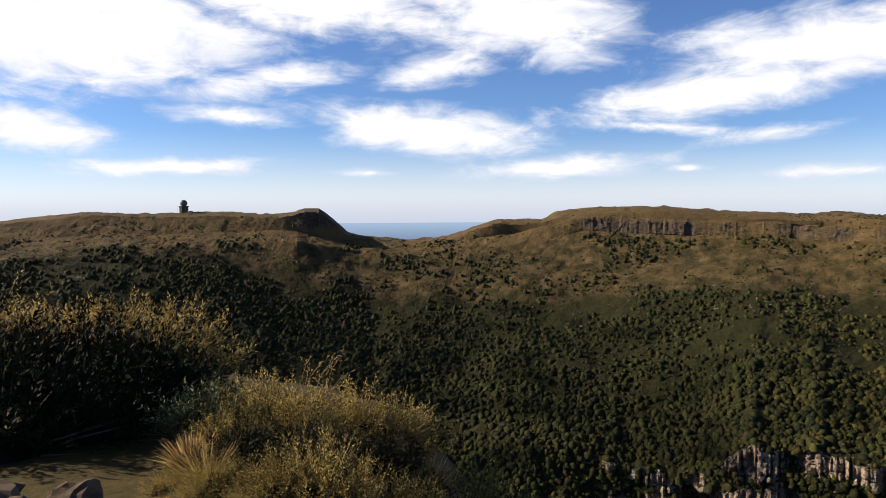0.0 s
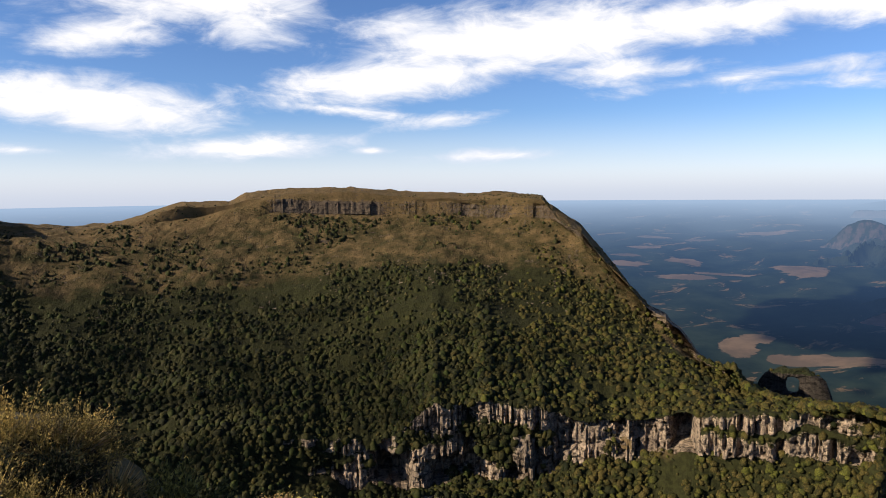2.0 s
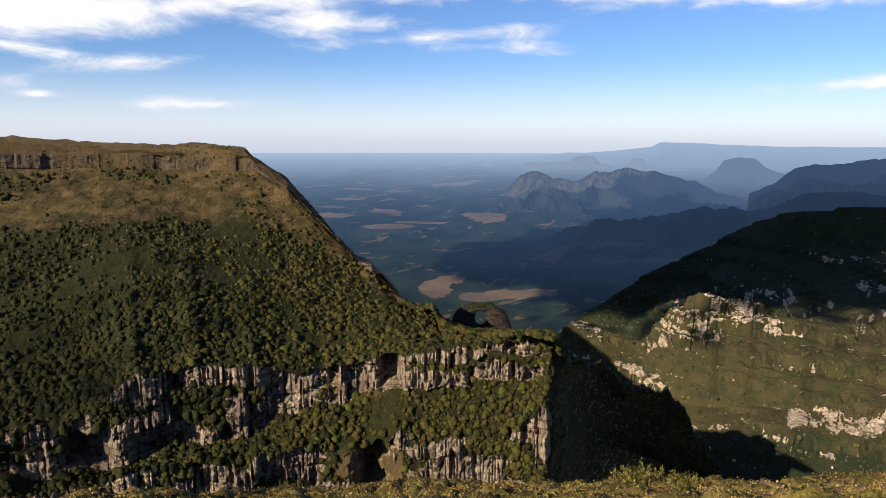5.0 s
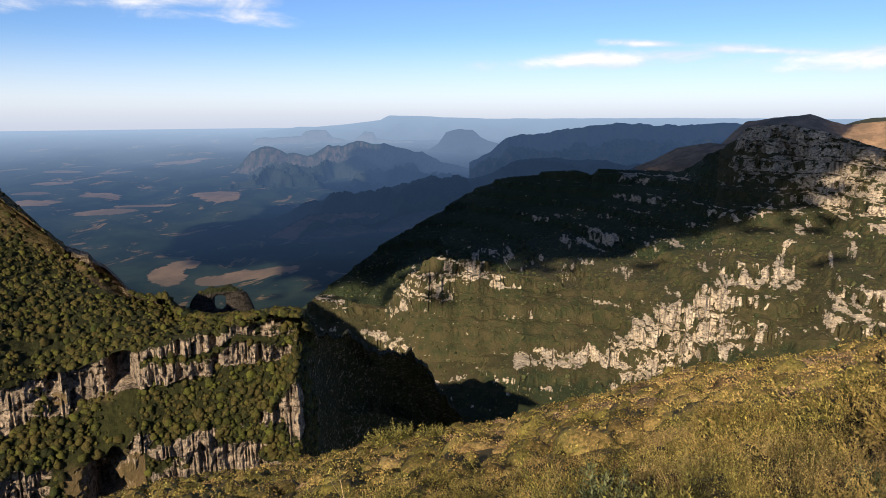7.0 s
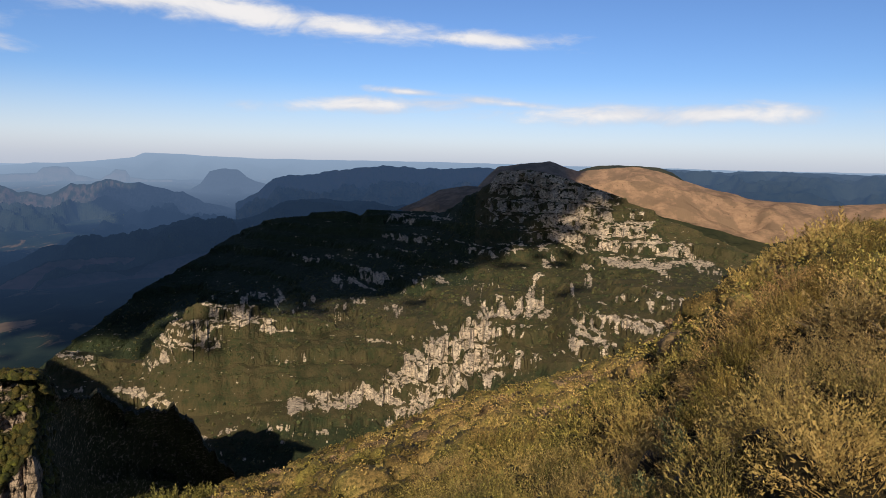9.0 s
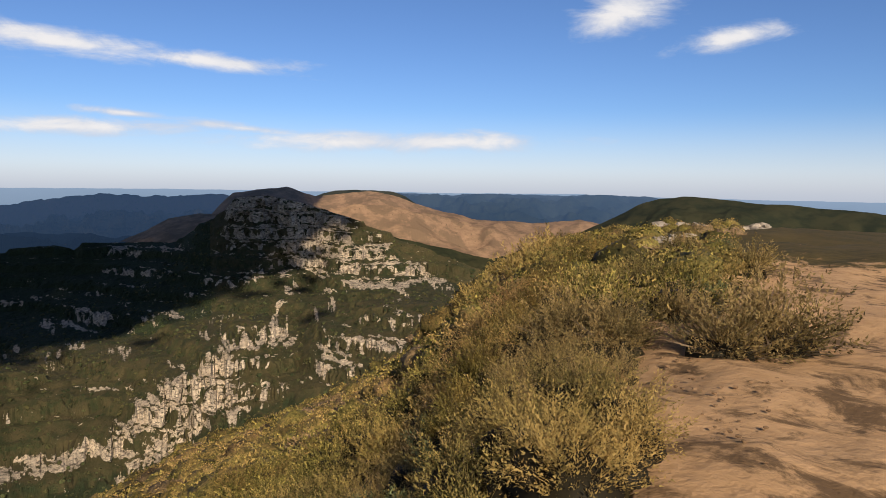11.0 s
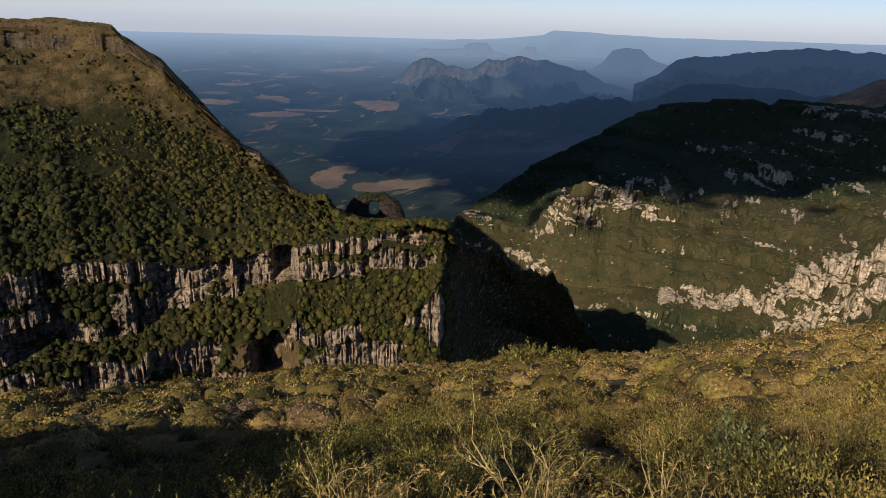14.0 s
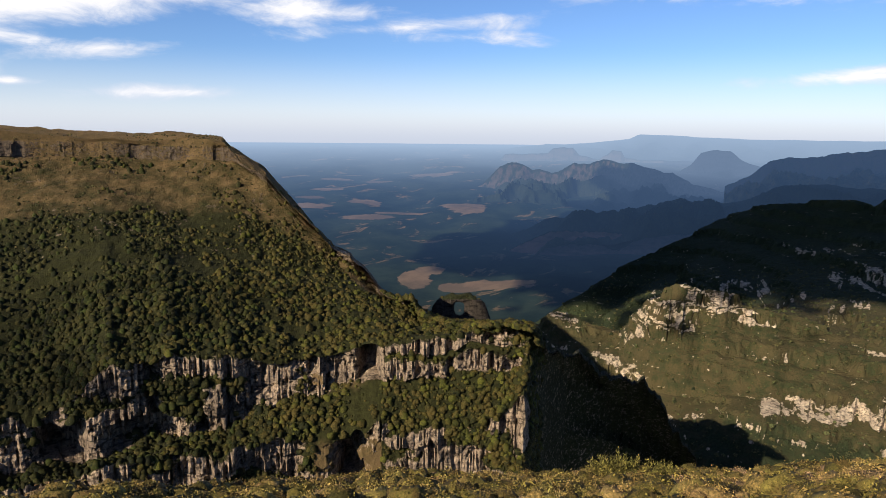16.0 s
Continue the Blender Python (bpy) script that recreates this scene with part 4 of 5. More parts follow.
def ball_pattern(level, seed):
    bm = bmesh.new()
    bmesh.ops.create_icosphere(bm, subdivisions=level, radius=1.0)
    bm.verts.ensure_lookup_table()
    v = np.array([p.co[:] for p in bm.verts])
    f = np.array([[q.index for q in p.verts] for p in bm.faces])
    bm.free()
    lump = 1 + 0.34 * fbm(v * 1.6, 3, 0.6, seed) + 0.16 * fbm(v * 5.0, 2, 0.6, seed + 2)
    v = v * lump[:, None]
    v[:, 2] = np.where(v[:, 2] < -0.35, -0.35 + (v[:, 2] + 0.35) * 0.3, v[:, 2])
    return v, f


def dome(level, seed):
    """The upper part of a lumpy crown."""
    v, f = ball_pattern(level, seed)
    return v, f[(v[f][:, :, 2] > -0.25).any(1)]


def spike_pattern(count, seed, width=0.05, spread=0.9, length=(0.5, 1.0), bend=0.25, core=0.35):
    """A tuft: tapered blades that rise from a small foot and lean outwards; radius and height about 1."""
    g = np.random.default_rng(seed)
    verts, faces = [], []
    for _ in range(count):
        a, lean = g.uniform(0, 2 * math.pi), spread * math.sqrt(g.uniform(0.0, 1.0))
        root = np.array([math.cos(a), math.sin(a), 0]) * core * lean + g.normal(0, 0.03, 3) * (1, 1, 0)
        tall = g.uniform(*length)
        way = np.array([math.cos(a) * math.sin(lean), math.sin(a) * math.sin(lean), math.cos(lean)])
        tip = root + way * tall + np.array([math.cos(a), math.sin(a), -0.4]) * bend * tall * lean
        mid = root + way * tall * 0.55
        side = np.cross(way, g.normal(0, 1, 3))
        side = side / (np.linalg.norm(side) + 1e-9) * width * g.uniform(0.6, 1.3)
        k = len(verts)
        verts += [root - side * 0.6, root + side * 0.6, mid + side, mid - side, tip]
        faces += [(k, k + 1, k + 2), (k, k + 2, k + 3), (k + 3, k + 2, k + 4)]
    return np.array(verts), np.array(faces)


def leafy_pattern(sprigs, leaves, seed, size=0.07, heart_level=2, heart_size=0.62, tall=0.2, twigs=0.4):
    """A rounded heath bush: sprigs all over a low dome, each with small upright leaves."""
    g = np.random.default_rng(seed)
    verts, faces = [], []
    for _ in range(sprigs):
        a, h = g.uniform(0, 2 * math.pi), g.uniform(0.02, 1.0)
        w = math.sqrt(1 - h * h) * g.uniform(0.75, 1.05)
        deep = g.uniform(0.7, 1.06)
        foot = np.array([math.cos(a) * w * deep, math.sin(a) * w * deep, h * 0.85 * deep])
        way = foot * (0.7, 0.7, 0.5) + np.array([0, 0, 0.8])
        way /= np.linalg.norm(way)
        for j in range(leaves):
            c = foot + way * tall * (j / leaves) + g.normal(0, 0.03, 3)
            d = way * 0.8 + g.normal(0, 0.7, 3)
            d /= np.linalg.norm(d)
            s = np.cross(d, g.normal(0, 1, 3))
            s = s / (np.linalg.norm(s) + 1e-9) * size * 0.7
            k = len(verts)
            verts += [c - s, c + s, c + d * size * g.uniform(0.9, 1.6)]
            faces += [(k, k + 1, k + 2)]
    # twigs: how strongly shade is put into the inner ball's colour
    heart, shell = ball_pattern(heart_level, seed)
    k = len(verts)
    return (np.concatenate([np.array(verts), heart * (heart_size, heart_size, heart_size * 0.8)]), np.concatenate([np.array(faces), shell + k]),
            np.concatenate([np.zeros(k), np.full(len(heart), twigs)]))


def plume_pattern(branches, leaves, seed, size=0.05, fat=0.10):
    """A heath bush: branches that fan out of one root, each ending in a plume of small leaves."""
    g = np.random.default_rng(seed)
    verts, faces = [], []
    for _ in range(branches):
        a, up = g.uniform(0, 2 * math.pi), math.asin(g.uniform(0.12, 1.0))
        way = np.array([math.cos(a) * math.cos(up), math.sin(a) * math.cos(up), math.sin(up)])
        tall = g.uniform(0.62, 1.08)
        lift = g.uniform(0.05, 0.3)
        def spot(t):
            return way * tall * t + np.array([0, 0, lift * t * t])
        side = np.cross(way, g.normal(0, 1, 3))
        side = side / np.linalg.norm(side) * 0.008
        k = len(verts)
        verts += [-side, side, spot(1.0)]
        faces += [(k, k + 1, k + 2)]
        for j in range(leaves):
            t = 0.42 + 0.60 * (j + g.random()) / leaves
            off = g.normal(0, 1, 3)
            off /= np.linalg.norm(off)
            c = spot(t) + off * fat * (1.12 - t) * 1.4
            d = way * 0.7 + np.array([0, 0, 0.35]) + off * 0.8
            d /= np.linalg.norm(d)
            s = np.cross(d, g.normal(0, 1, 3))
            s = s / (np.linalg.norm(s) + 1e-9) * size * 0.42
            k = len(verts)
            verts += [c - s, c + s, c + d * size * g.uniform(1.2, 2.2)]
            faces += [(k, k + 1, k + 2)]
    # inner ball, fully darkened in place of the shade inside
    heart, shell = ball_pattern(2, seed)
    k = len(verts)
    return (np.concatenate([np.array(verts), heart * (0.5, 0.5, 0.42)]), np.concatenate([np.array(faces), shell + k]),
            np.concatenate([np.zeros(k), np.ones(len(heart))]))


def scatter(name, mat, patterns, places, sizes, squash, label, category, tilt=0.15, smooth=False):
    """Join turned and scaled copies of the patterns, one for each place, into one object."""
    places, sizes = np.asarray(places), np.asarray(sizes)
    pick = rng.integers(0, len(patterns), len(places))
    turn = rng.uniform(0, 2 * np.pi, len(places))
    lean = rng.normal(0, tilt, (len(places), 2))
    V, F, H, base = [], [], [], 0
    for k, (v, f, *heart) in enumerate(patterns):
        w = np.nonzero(pick == k)[0]
        if not len(w):
            continue
        c, s = np.cos(turn[w])[:, None], np.sin(turn[w])[:, None]
        x = v[None, :, 0] * c - v[None, :, 1] * s
        y = v[None, :, 0] * s + v[None, :, 1] * c
        z = np.broadcast_to(v[None, :, 2], x.shape)
        q = np.stack([x + z * lean[w, :1], y + z * lean[w, 1:], z * squash], 2) * sizes[w][:, None, None] + places[w][:, None, :]
        V.append(q.reshape(-1, 3))
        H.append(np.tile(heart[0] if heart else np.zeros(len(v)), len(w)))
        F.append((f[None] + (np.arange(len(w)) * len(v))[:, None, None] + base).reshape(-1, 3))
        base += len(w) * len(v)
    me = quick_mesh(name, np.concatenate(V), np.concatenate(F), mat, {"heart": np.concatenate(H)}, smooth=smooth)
    return tagged(new(name, me), label, category, kind="stuff")


# ---- woods on the table mountain ----
def on_sheet(points, weight, count):
    """Random places on a sheet of rows, by weight per face area."""
    a, b, c = points[:-1, :-1], points[:-1, 1:], points[1:, :-1]
    area = np.linalg.norm(np.cross(b - a, c - a), axis=2) * weight[:-1, :-1]
    p = area.ravel() / area.sum()
    k = rng.choice(len(p), count, p=p)
    i, j = np.unravel_index(k, area.shape)
    u, v = rng.random((2, count, 1))
    return a[i, j] + u * (b[i, j] - a[i, j]) + v * (c[i, j] - a[i, j])


def build_woods():
    P = mesa_points
    clear = np.clip(1.1 - 1.6 * mesa_rock, 0, 1) * (np.hypot(P[..., 0], P[..., 1]) < 850)
    patch = fbm(P.reshape(-1, 3) * (0.02, 0.02, 0.02), 4, 0.55, 77).reshape(P.shape[:2])
    bearing = np.degrees(np.arctan2(-P[..., 0], P[..., 1]))
    seen = (bearing > -60) & (bearing < 40) & (P[..., 2] < -8)
    dense = clear * seen * np.clip(mesa_wood * 1.6 + patch * 0.8 - np.interp(bearing, (-45, -30), (0.62, 0.85)), 0.0, 1.0)
    small = [dome(2, s) for s in (11, 14, 18, 21, 24, 27)]
    tiny = [dome(1, s) for s in (12, 15, 19, 22, 25, 28)]
    low = np.hypot(P[..., 0], P[..., 1]) < 560
    near_rim = np.hypot(P[..., 0], P[..., 1]) < 475
    at = on_sheet(P, dense * near_rim, 5400)
    scatter("ledge_thicket", CROWN, small, at, rng.gamma(5.0, 0.22, len(at)).clip(0.5, 2.0), 1.1, "dark thicket on the ledges between the cliffs", "thicket", smooth=True)
    at = on_sheet(P, dense * low, 8000)
    size = rng.gamma(5.0, 0.33, len(at)).clip(0.8, 3.0)
    # crowns west of about bearing -32 carry shade in their colour
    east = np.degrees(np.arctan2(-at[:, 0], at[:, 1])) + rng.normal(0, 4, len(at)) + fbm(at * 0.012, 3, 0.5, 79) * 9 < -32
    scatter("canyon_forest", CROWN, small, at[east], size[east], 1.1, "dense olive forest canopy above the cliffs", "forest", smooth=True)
    scatter("gorge_forest", SHADED_CROWN, small, at[~east], size[~east], 1.2, "dense dark green forest at the head of the gorge, shade in its colour", "forest", smooth=True)
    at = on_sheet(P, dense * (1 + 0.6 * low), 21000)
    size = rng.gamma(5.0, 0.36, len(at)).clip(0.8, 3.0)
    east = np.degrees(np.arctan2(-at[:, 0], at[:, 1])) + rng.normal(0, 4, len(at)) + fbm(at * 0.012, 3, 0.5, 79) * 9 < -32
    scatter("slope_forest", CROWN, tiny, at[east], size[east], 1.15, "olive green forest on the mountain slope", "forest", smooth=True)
    scatter("shaded_slope_forest", SHADED_CROWN, tiny, at[~east], size[~east], 1.25, "dense dark green forest on the mountain slope, shade in its colour", "forest", smooth=True)
    thin = clear * seen * np.clip(0.5 + patch, 0.05, 1)
    at = on_sheet(P, thin, 15000)
    scatter("slope_scrub", SCRUB, tiny, at, rng.gamma(4.0, 0.2, len(at)).clip(0.35, 1.6), 0.9, "brown and olive scrub dotted over dry grass", "scrub")
    Q = scarp_points
    bearing = np.degrees(np.arctan2(-Q[..., 0], Q[..., 1]))
    free = np.clip(1 - 2.5 * scarp_rock, 0, 1) * (np.hypot(Q[..., 0], Q[..., 1]) < 1600) * (bearing < -61) * (Q[..., 2] > -420)
    at = on_sheet(Q, free, 7000)
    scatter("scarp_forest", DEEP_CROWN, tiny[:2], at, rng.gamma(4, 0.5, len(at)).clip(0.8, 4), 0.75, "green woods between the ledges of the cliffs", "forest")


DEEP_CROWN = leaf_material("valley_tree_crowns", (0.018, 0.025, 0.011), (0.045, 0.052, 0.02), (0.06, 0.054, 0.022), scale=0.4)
SCRUB = leaf_material("dry_scrub", (0.022, 0.023, 0.008), (0.08, 0.06, 0.024), (0.04, 0.042, 0.015), scale=0.5)
HEATH = leaf_material("golden_heath", (0.101, 0.077, 0.024), (0.361, 0.282, 0.109), (0.227, 0.159, 0.071), scale=1.2, thin=0.3)
GREEN_HEATH = leaf_material("olive_heath", (0.052, 0.050, 0.013), (0.267, 0.236, 0.064), (0.284, 0.197, 0.071), scale=0.9, thin=0.25)
DARK_HEATH = leaf_material("dark_olive_heath", (0.027, 0.030, 0.008), (0.197, 0.174, 0.041), (0.184, 0.116, 0.037), scale=0.8, thin=0.2)
DARK_CUSHION = leaf_material("dark_olive_cushions", (0.034, 0.034, 0.008), (0.192, 0.159, 0.038), (0.140, 0.095, 0.032), scale=11.0)
OLIVE_CUSHION = leaf_material("olive_cushions", (0.081, 0.073, 0.019), (0.256, 0.209, 0.059), (0.257, 0.177, 0.063), scale=11.0)
GOLD_CUSHION = leaf_material("golden_cushions", (0.152, 0.108, 0.036), (0.328, 0.236, 0.087), (0.285, 0.182, 0.079), scale=11.0)
GOLD_HEATH = leaf_material("bright_gold_heath", (0.09, 0.07, 0.02), (0.42, 0.315, 0.105), (0.30, 0.20, 0.07), scale=1.2, thin=0.35)
BROWN_CUSHION = leaf_material("brown_cushions", (0.07, 0.048, 0.024), (0.24, 0.165, 0.085), (0.27, 0.18, 0.11), scale=11.0)
SILVER = leaf_material("grey_green_bush", (0.05, 0.058, 0.028), (0.16, 0.17, 0.085), (0.09, 0.1, 0.045), scale=1.0)
STRAW = leaf_material("dry_straw", (0.136, 0.097, 0.038), (0.408, 0.290, 0.123), (0.289, 0.176, 0.081), scale=1.5, thin=0.35)
build_woods()


# ---- heath and grass on the near hill ----
def near_places(count, b0, b1, r0, r1, power=1.0):
    b = rng.uniform(b0, b1, count)
    r = (r0 ** power + (r1 ** power - r0 ** power) * rng.random(count)) ** (1 / power)
    x, y = plan(b, r)
    return np.stack([x, y, hill_height(x, y)], 1)


def build_heath():
    far_tuft = [leafy_pattern(90, 1, s, 0.10, 2, 0.84) for s in (31, 32, 33, 34)]
    mid_tuft = [leafy_pattern(200, 1, s, 0.068, 2, 0.82) for s in (41, 42, 43)]
    fine_tuft = [plume_pattern(56, 13, s, 0.045, 0.12) for s in (44, 45, 46)]
    finest_tuft = [plume_pattern(60, 24, s, 0.030, 0.12) for s in (47, 48, 49)]

    def strewn(name, mat, at, size, squash, label, category):
        """Bushes whose leaves grow coarser with distance."""
        away = np.hypot(at[:, 0], at[:, 1])
        for here, tufts in ((away < 7, finest_tuft), ((away >= 7) & (away < 13), fine_tuft), ((away >= 13) & (away < 30), mid_tuft), (away >= 30, far_tuft)):
            if here.any():
                scatter(name, mat, tufts, at[here], size[here], squash, label, category, smooth=True)

    at = near_places(5600, -112, -8, 10, 70, 1.7)
    bearing = np.degrees(np.arctan2(-at[:, 0], at[:, 1]))
    half = fbm(at * 0.13, 3, 0.5, 101) + np.interp(bearing, (-115, -95, -60), (-0.2, 0.15, 0.6))
    size = rng.gamma(3.0, 0.15, len(at)).clip(0.18, 1.0) * np.interp(np.hypot(at[:, 0], at[:, 1]), (10, 30), (0.65, 1.1))
    shady = (half > 0) & (bearing + rng.normal(0, 7, len(at)) > -97)
    mixed = rng.random(len(at)) < 0.3
    dark, olive, gold = shady & ~mixed, ((half > 0) & ~shady) | (shady & mixed), half <= 0
    brown = fbm(at * 0.35 + 9.0, 2, 0.5, 109) > 0.55
    dark, olive, gold = dark & ~brown, olive & ~brown, gold & ~brown
    strewn("brown_scrub", BROWN_CUSHION, at[brown], size[brown], 0.8, "withered brown scrub among the green", "scrub")
    strewn("dark_scrub", DARK_CUSHION, at[dark], size[dark], 0.95, "dense dark olive scrub bushes covering the slope", "scrub")
    strewn("olive_scrub", OLIVE_CUSHION, at[olive], size[olive], 0.9, "low olive-green scrub bushes covering the slope", "scrub")
    strewn("golden_scrub", GOLD_CUSHION, at[gold], size[gold] * 0.85, 0.85, "low golden-brown heath covering the slope", "heath")
    at = near_places(3600, -135, -94, 8, 58, 1.3)
    bearing = np.degrees(np.arctan2(-at[:, 0], at[:, 1]))
    bare = (bearing < -127) & (rng.random(len(at)) < 0.75)
    at = at[~bare]
    half = fbm(at * 0.3, 3, 0.5, 103)
    size = rng.gamma(2.4, 0.12, len(at)).clip(0.1, 0.62)
    brown = fbm(at * 0.4 + 5.0, 2, 0.5, 111) > 0.62
    gold, deep = (half <= -0.22) & ~brown, (half > 0.3) & ~brown
    rest = ~gold & ~deep & ~brown
    strewn("ridge_dead_heath", BROWN_CUSHION, at[brown], size[brown] * 1.1, 0.85, "withered reddish-brown heath on the brow", "heath")
    strewn("ridge_heath", GOLD_CUSHION, at[gold], size[gold], 0.9, "golden heath on the sunny brow", "heath")
    strewn("ridge_scrub", OLIVE_CUSHION, at[rest], size[rest] * 1.15, 0.95, "olive scrub on the sunny brow", "scrub")
    strewn("ridge_thicket", DARK_CUSHION, at[deep], size[deep] * 1.35, 1.0, "dark green scrub on the sunny brow", "scrub")
    at = near_places(470, -127.5, -88, 3.4, 12, 1.2)
    half = fbm(at * 0.5, 3, 0.5, 107)
    size = rng.gamma(6, 0.042, len(at)).clip(0.14, 0.42)
    strewn("near_heath", HEATH, at[half <= -0.1], size[half <= -0.1], 0.95, "golden heath with upright sprigs beside the path", "heath")
    strewn("near_scrub", GREEN_HEATH, at[half > -0.1], size[half > -0.1] * 1.1, 0.95, "olive heath with upright sprigs beside the path", "scrub")
    at = near_places(400, -90, -16, 3.2, 12, 1.2)
    size = rng.gamma(5, 0.06, len(at)).clip(0.16, 0.5)
    tone = rng.random(len(at))
    strewn("bank_scrub", DARK_HEATH, at[tone < 0.6], size[tone < 0.6], 0.9, "dark olive bushes on the bank below the viewpoint", "scrub")
    strewn("bank_heath", GREEN_HEATH, at[tone >= 0.6], size[tone >= 0.6], 0.9, "olive-gold bushes on the bank below the viewpoint", "scrub")
    grass = [spike_pattern(90, s, 0.010, 0.7, (0.4, 1.1), 0.2) for s in (51, 52, 53)]
    at = near_places(340, -127, -14, 5.0, 26, 0.9)
    scatter("dry_grass", STRAW, grass, at, rng.uniform(0.14, 0.3, len(at)), 0.9, "thin dry straw-coloured grass", "grass")


build_heath()


# ---- single things ----
def part(name, me, parent, label=""):
    ob = new(name, me)
    ob.parent = parent
    return tagged(ob, label)


def thing(name, place, label, category, group="", turn=0.0):
    ob = new(name)
    ob.matrix_world = pose(*place, 0, 0, turn)
    ob.empty_display_size = 0.2
    return tagged(ob, label, category, group)


def arch_mesh():
    """A rock ring: a low dome pierced by a narrow window."""
    n, m = 96, 36
    a = np.linspace(0, 2 * np.pi, n, endpoint=False)
    c, s = np.cos(a), np.sin(a)
    outer_x = np.sign(c) * np.abs(c) ** 0.7 * np.where(c > 0, 31, 28)
    outer_z = np.where(s > 0, np.sign(s) * np.abs(s) ** 0.55 * 14.5, -np.abs(s) ** 0.6 * 60)
    outer_x = outer_x * np.interp(outer_z, (-60, -14, 0, 8, 15), (1.25, 1.12, 1.0, 0.85, 0.62))
    inner_x, inner_z = np.sign(c) * np.abs(c) ** 0.7 * 5.6 + 0.3, np.sign(s) * np.abs(s) ** 0.7 * 8.0 - 1.0
    verts = []
    for k in range(m):
        f = 2 * np.pi * k / m
        w = 0.5 - 0.5 * np.sign(np.cos(f)) * abs(np.cos(f)) ** 0.5
        depth = np.sign(np.sin(f)) * abs(np.sin(f)) ** 0.6 * 7.0
        verts.append(np.stack([inner_x + (outer_x - inner_x) * w, np.full(n, depth) * (0.8 + 0.3 * (outer_z < -8)), inner_z + (outer_z - inner_z) * w], 1))
    v = np.concatenate(verts)
    q = fbm(v * (0.11, 0.11, 0.05), 5, 0.55, 131)[:, None]
    grow = np.clip(np.hypot(v[:, 0], v[:, 2]) / 8 - 0.4, 0.05, 1)[:, None]
    v = v + q * grow * np.array([2.2, 2.6, 1.8])
    i, j = np.meshgrid(np.arange(m), np.arange(n), indexing="ij")
    f = np.stack([i * n + j, i * n + (j + 1) % n, ((i + 1) % m) * n + (j + 1) % n, ((i + 1) % m) * n + j], -1).reshape(-1, 4)
    top = np.clip((v[:, 2] - 7.5) / 4, 0, 1)
    return quick_mesh("pierced_rock", v, f, DARK_ROCK, {"rock": 1 - 0.9 * top, "wood": top})


def build_arch():
    x, y = plan(-52.7, 720.0)
    rock = tagged(new("pierced_rock", arch_mesh()), "dark rock arch with a narrow window, topped by scrub", "rock arch")
    rock.matrix_world = pose(x, y, -187.5, 0, 0, -52.6 + 180 + 180)
    crown = [ball_pattern(1, s) for s in (61, 62)]
    g = np.random.default_rng(5)
    u = g.uniform(-20, 22, 46)
    local = np.stack([u, g.uniform(-4, 4, 46), 13.0 - (np.abs(u) / 26) ** 4 * 9 + g.uniform(-0.5, 0.5, 46)], 1)
    world = np.array([(rock.matrix_world @ Vector(p))[:] for p in local])
    scatter("arch_scrub", CROWN, crown, world, g.uniform(0.7, 1.8, 46), 0.8, "dark scrub along the top of the rock arch", "scrub")


def plain_material(name, color, rough=0.8, metal=0.0, vary=0.25, scale=1.5):
    m, n = material(name)
    spots = n.noise(n.place, scale, 5, 0.6)
    finish(n, n.mix(n.ramp(spots, 0.3, 0.7), tuple(c * (1 - vary) for c in color), color), rough, spots, 0.3, 0.05)
    return m


def lathe(name, rings, mat, sides=24, square=False):
    """A turned body from (radius, height) rings, closed at both ends."""
    a = np.linspace(0, 2 * np.pi, sides, endpoint=False) + (np.pi / sides if square else 0)
    v = np.concatenate([np.stack([np.cos(a) * r, np.sin(a) * r, np.full(sides, h)], 1) for r, h in rings])
    bm = bmesh.new()
    vs = [bm.verts.new(p) for p in v]
    for k in range(len(rings) - 1):
        for j in range(sides):
            bm.faces.new((vs[k * sides + j], vs[k * sides + (j + 1) % sides], vs[(k + 1) * sides + (j + 1) % sides], vs[(k + 1) * sides + j]))
    bm.faces.new(vs[:sides][::-1])
    bm.faces.new(vs[-sides:])
    me = bpy.data.meshes.new(name)
    bm.to_mesh(me)
    bm.free()
    me.materials.append(mat)
    return me


def build_tower():
    concrete = plain_material("weathered_concrete", (0.09, 0.085, 0.085), 0.9, scale=0.4)
    shell = plain_material("radome_shell", (0.12, 0.12, 0.13), 0.6, scale=0.2)
    x, y = plan(20.6, 902.0)
    tower = thing("radar_tower", (x, y, -4.2), "dark squat tower with a round dome on the ridge", "tower", turn=20)
    part("tower_body", lathe("tower_body", [(5.6, 0), (5.6, 9.0), (6.2, 9.2), (6.2, 10.0), (4.4, 10.2)], concrete, 8, True), tower)
    a = np.linspace(-0.9, 1.45, 14)
    part("dome", lathe("dome", [(4.2 * math.cos(t) + 0.02, 13.4 + 4.2 * math.sin(t)) for t in a], shell, 28), tower, "round grey radome")
    part("annex", lathe("annex", [(3.4, 0), (3.4, 3.6), (3.0, 3.9)], concrete, 4, True), tower).location = (8.0, 2.0, 0)
    part("mast", lathe("mast", [(0.12, 0), (0.1, 9), (0.03, 11)], concrete, 8), tower).location = (-7.0, 1.0, 0)


def stone_mesh(seed):
    v, f = ball_pattern(1, seed)
    v = np.sign(v) * np.abs(v) ** 0.72
    v = v * (1 + 0.12 * fbm(v * 2.3, 2, 0.5, seed)[:, None])
    return v, f


STONE = plain_material("grey_stone", (0.34, 0.29, 0.24), 0.95, vary=0.55, scale=3.0)
CLOD = plain_material("dry_clods", (0.24, 0.15, 0.085), 0.95, vary=0.5, scale=6.0)
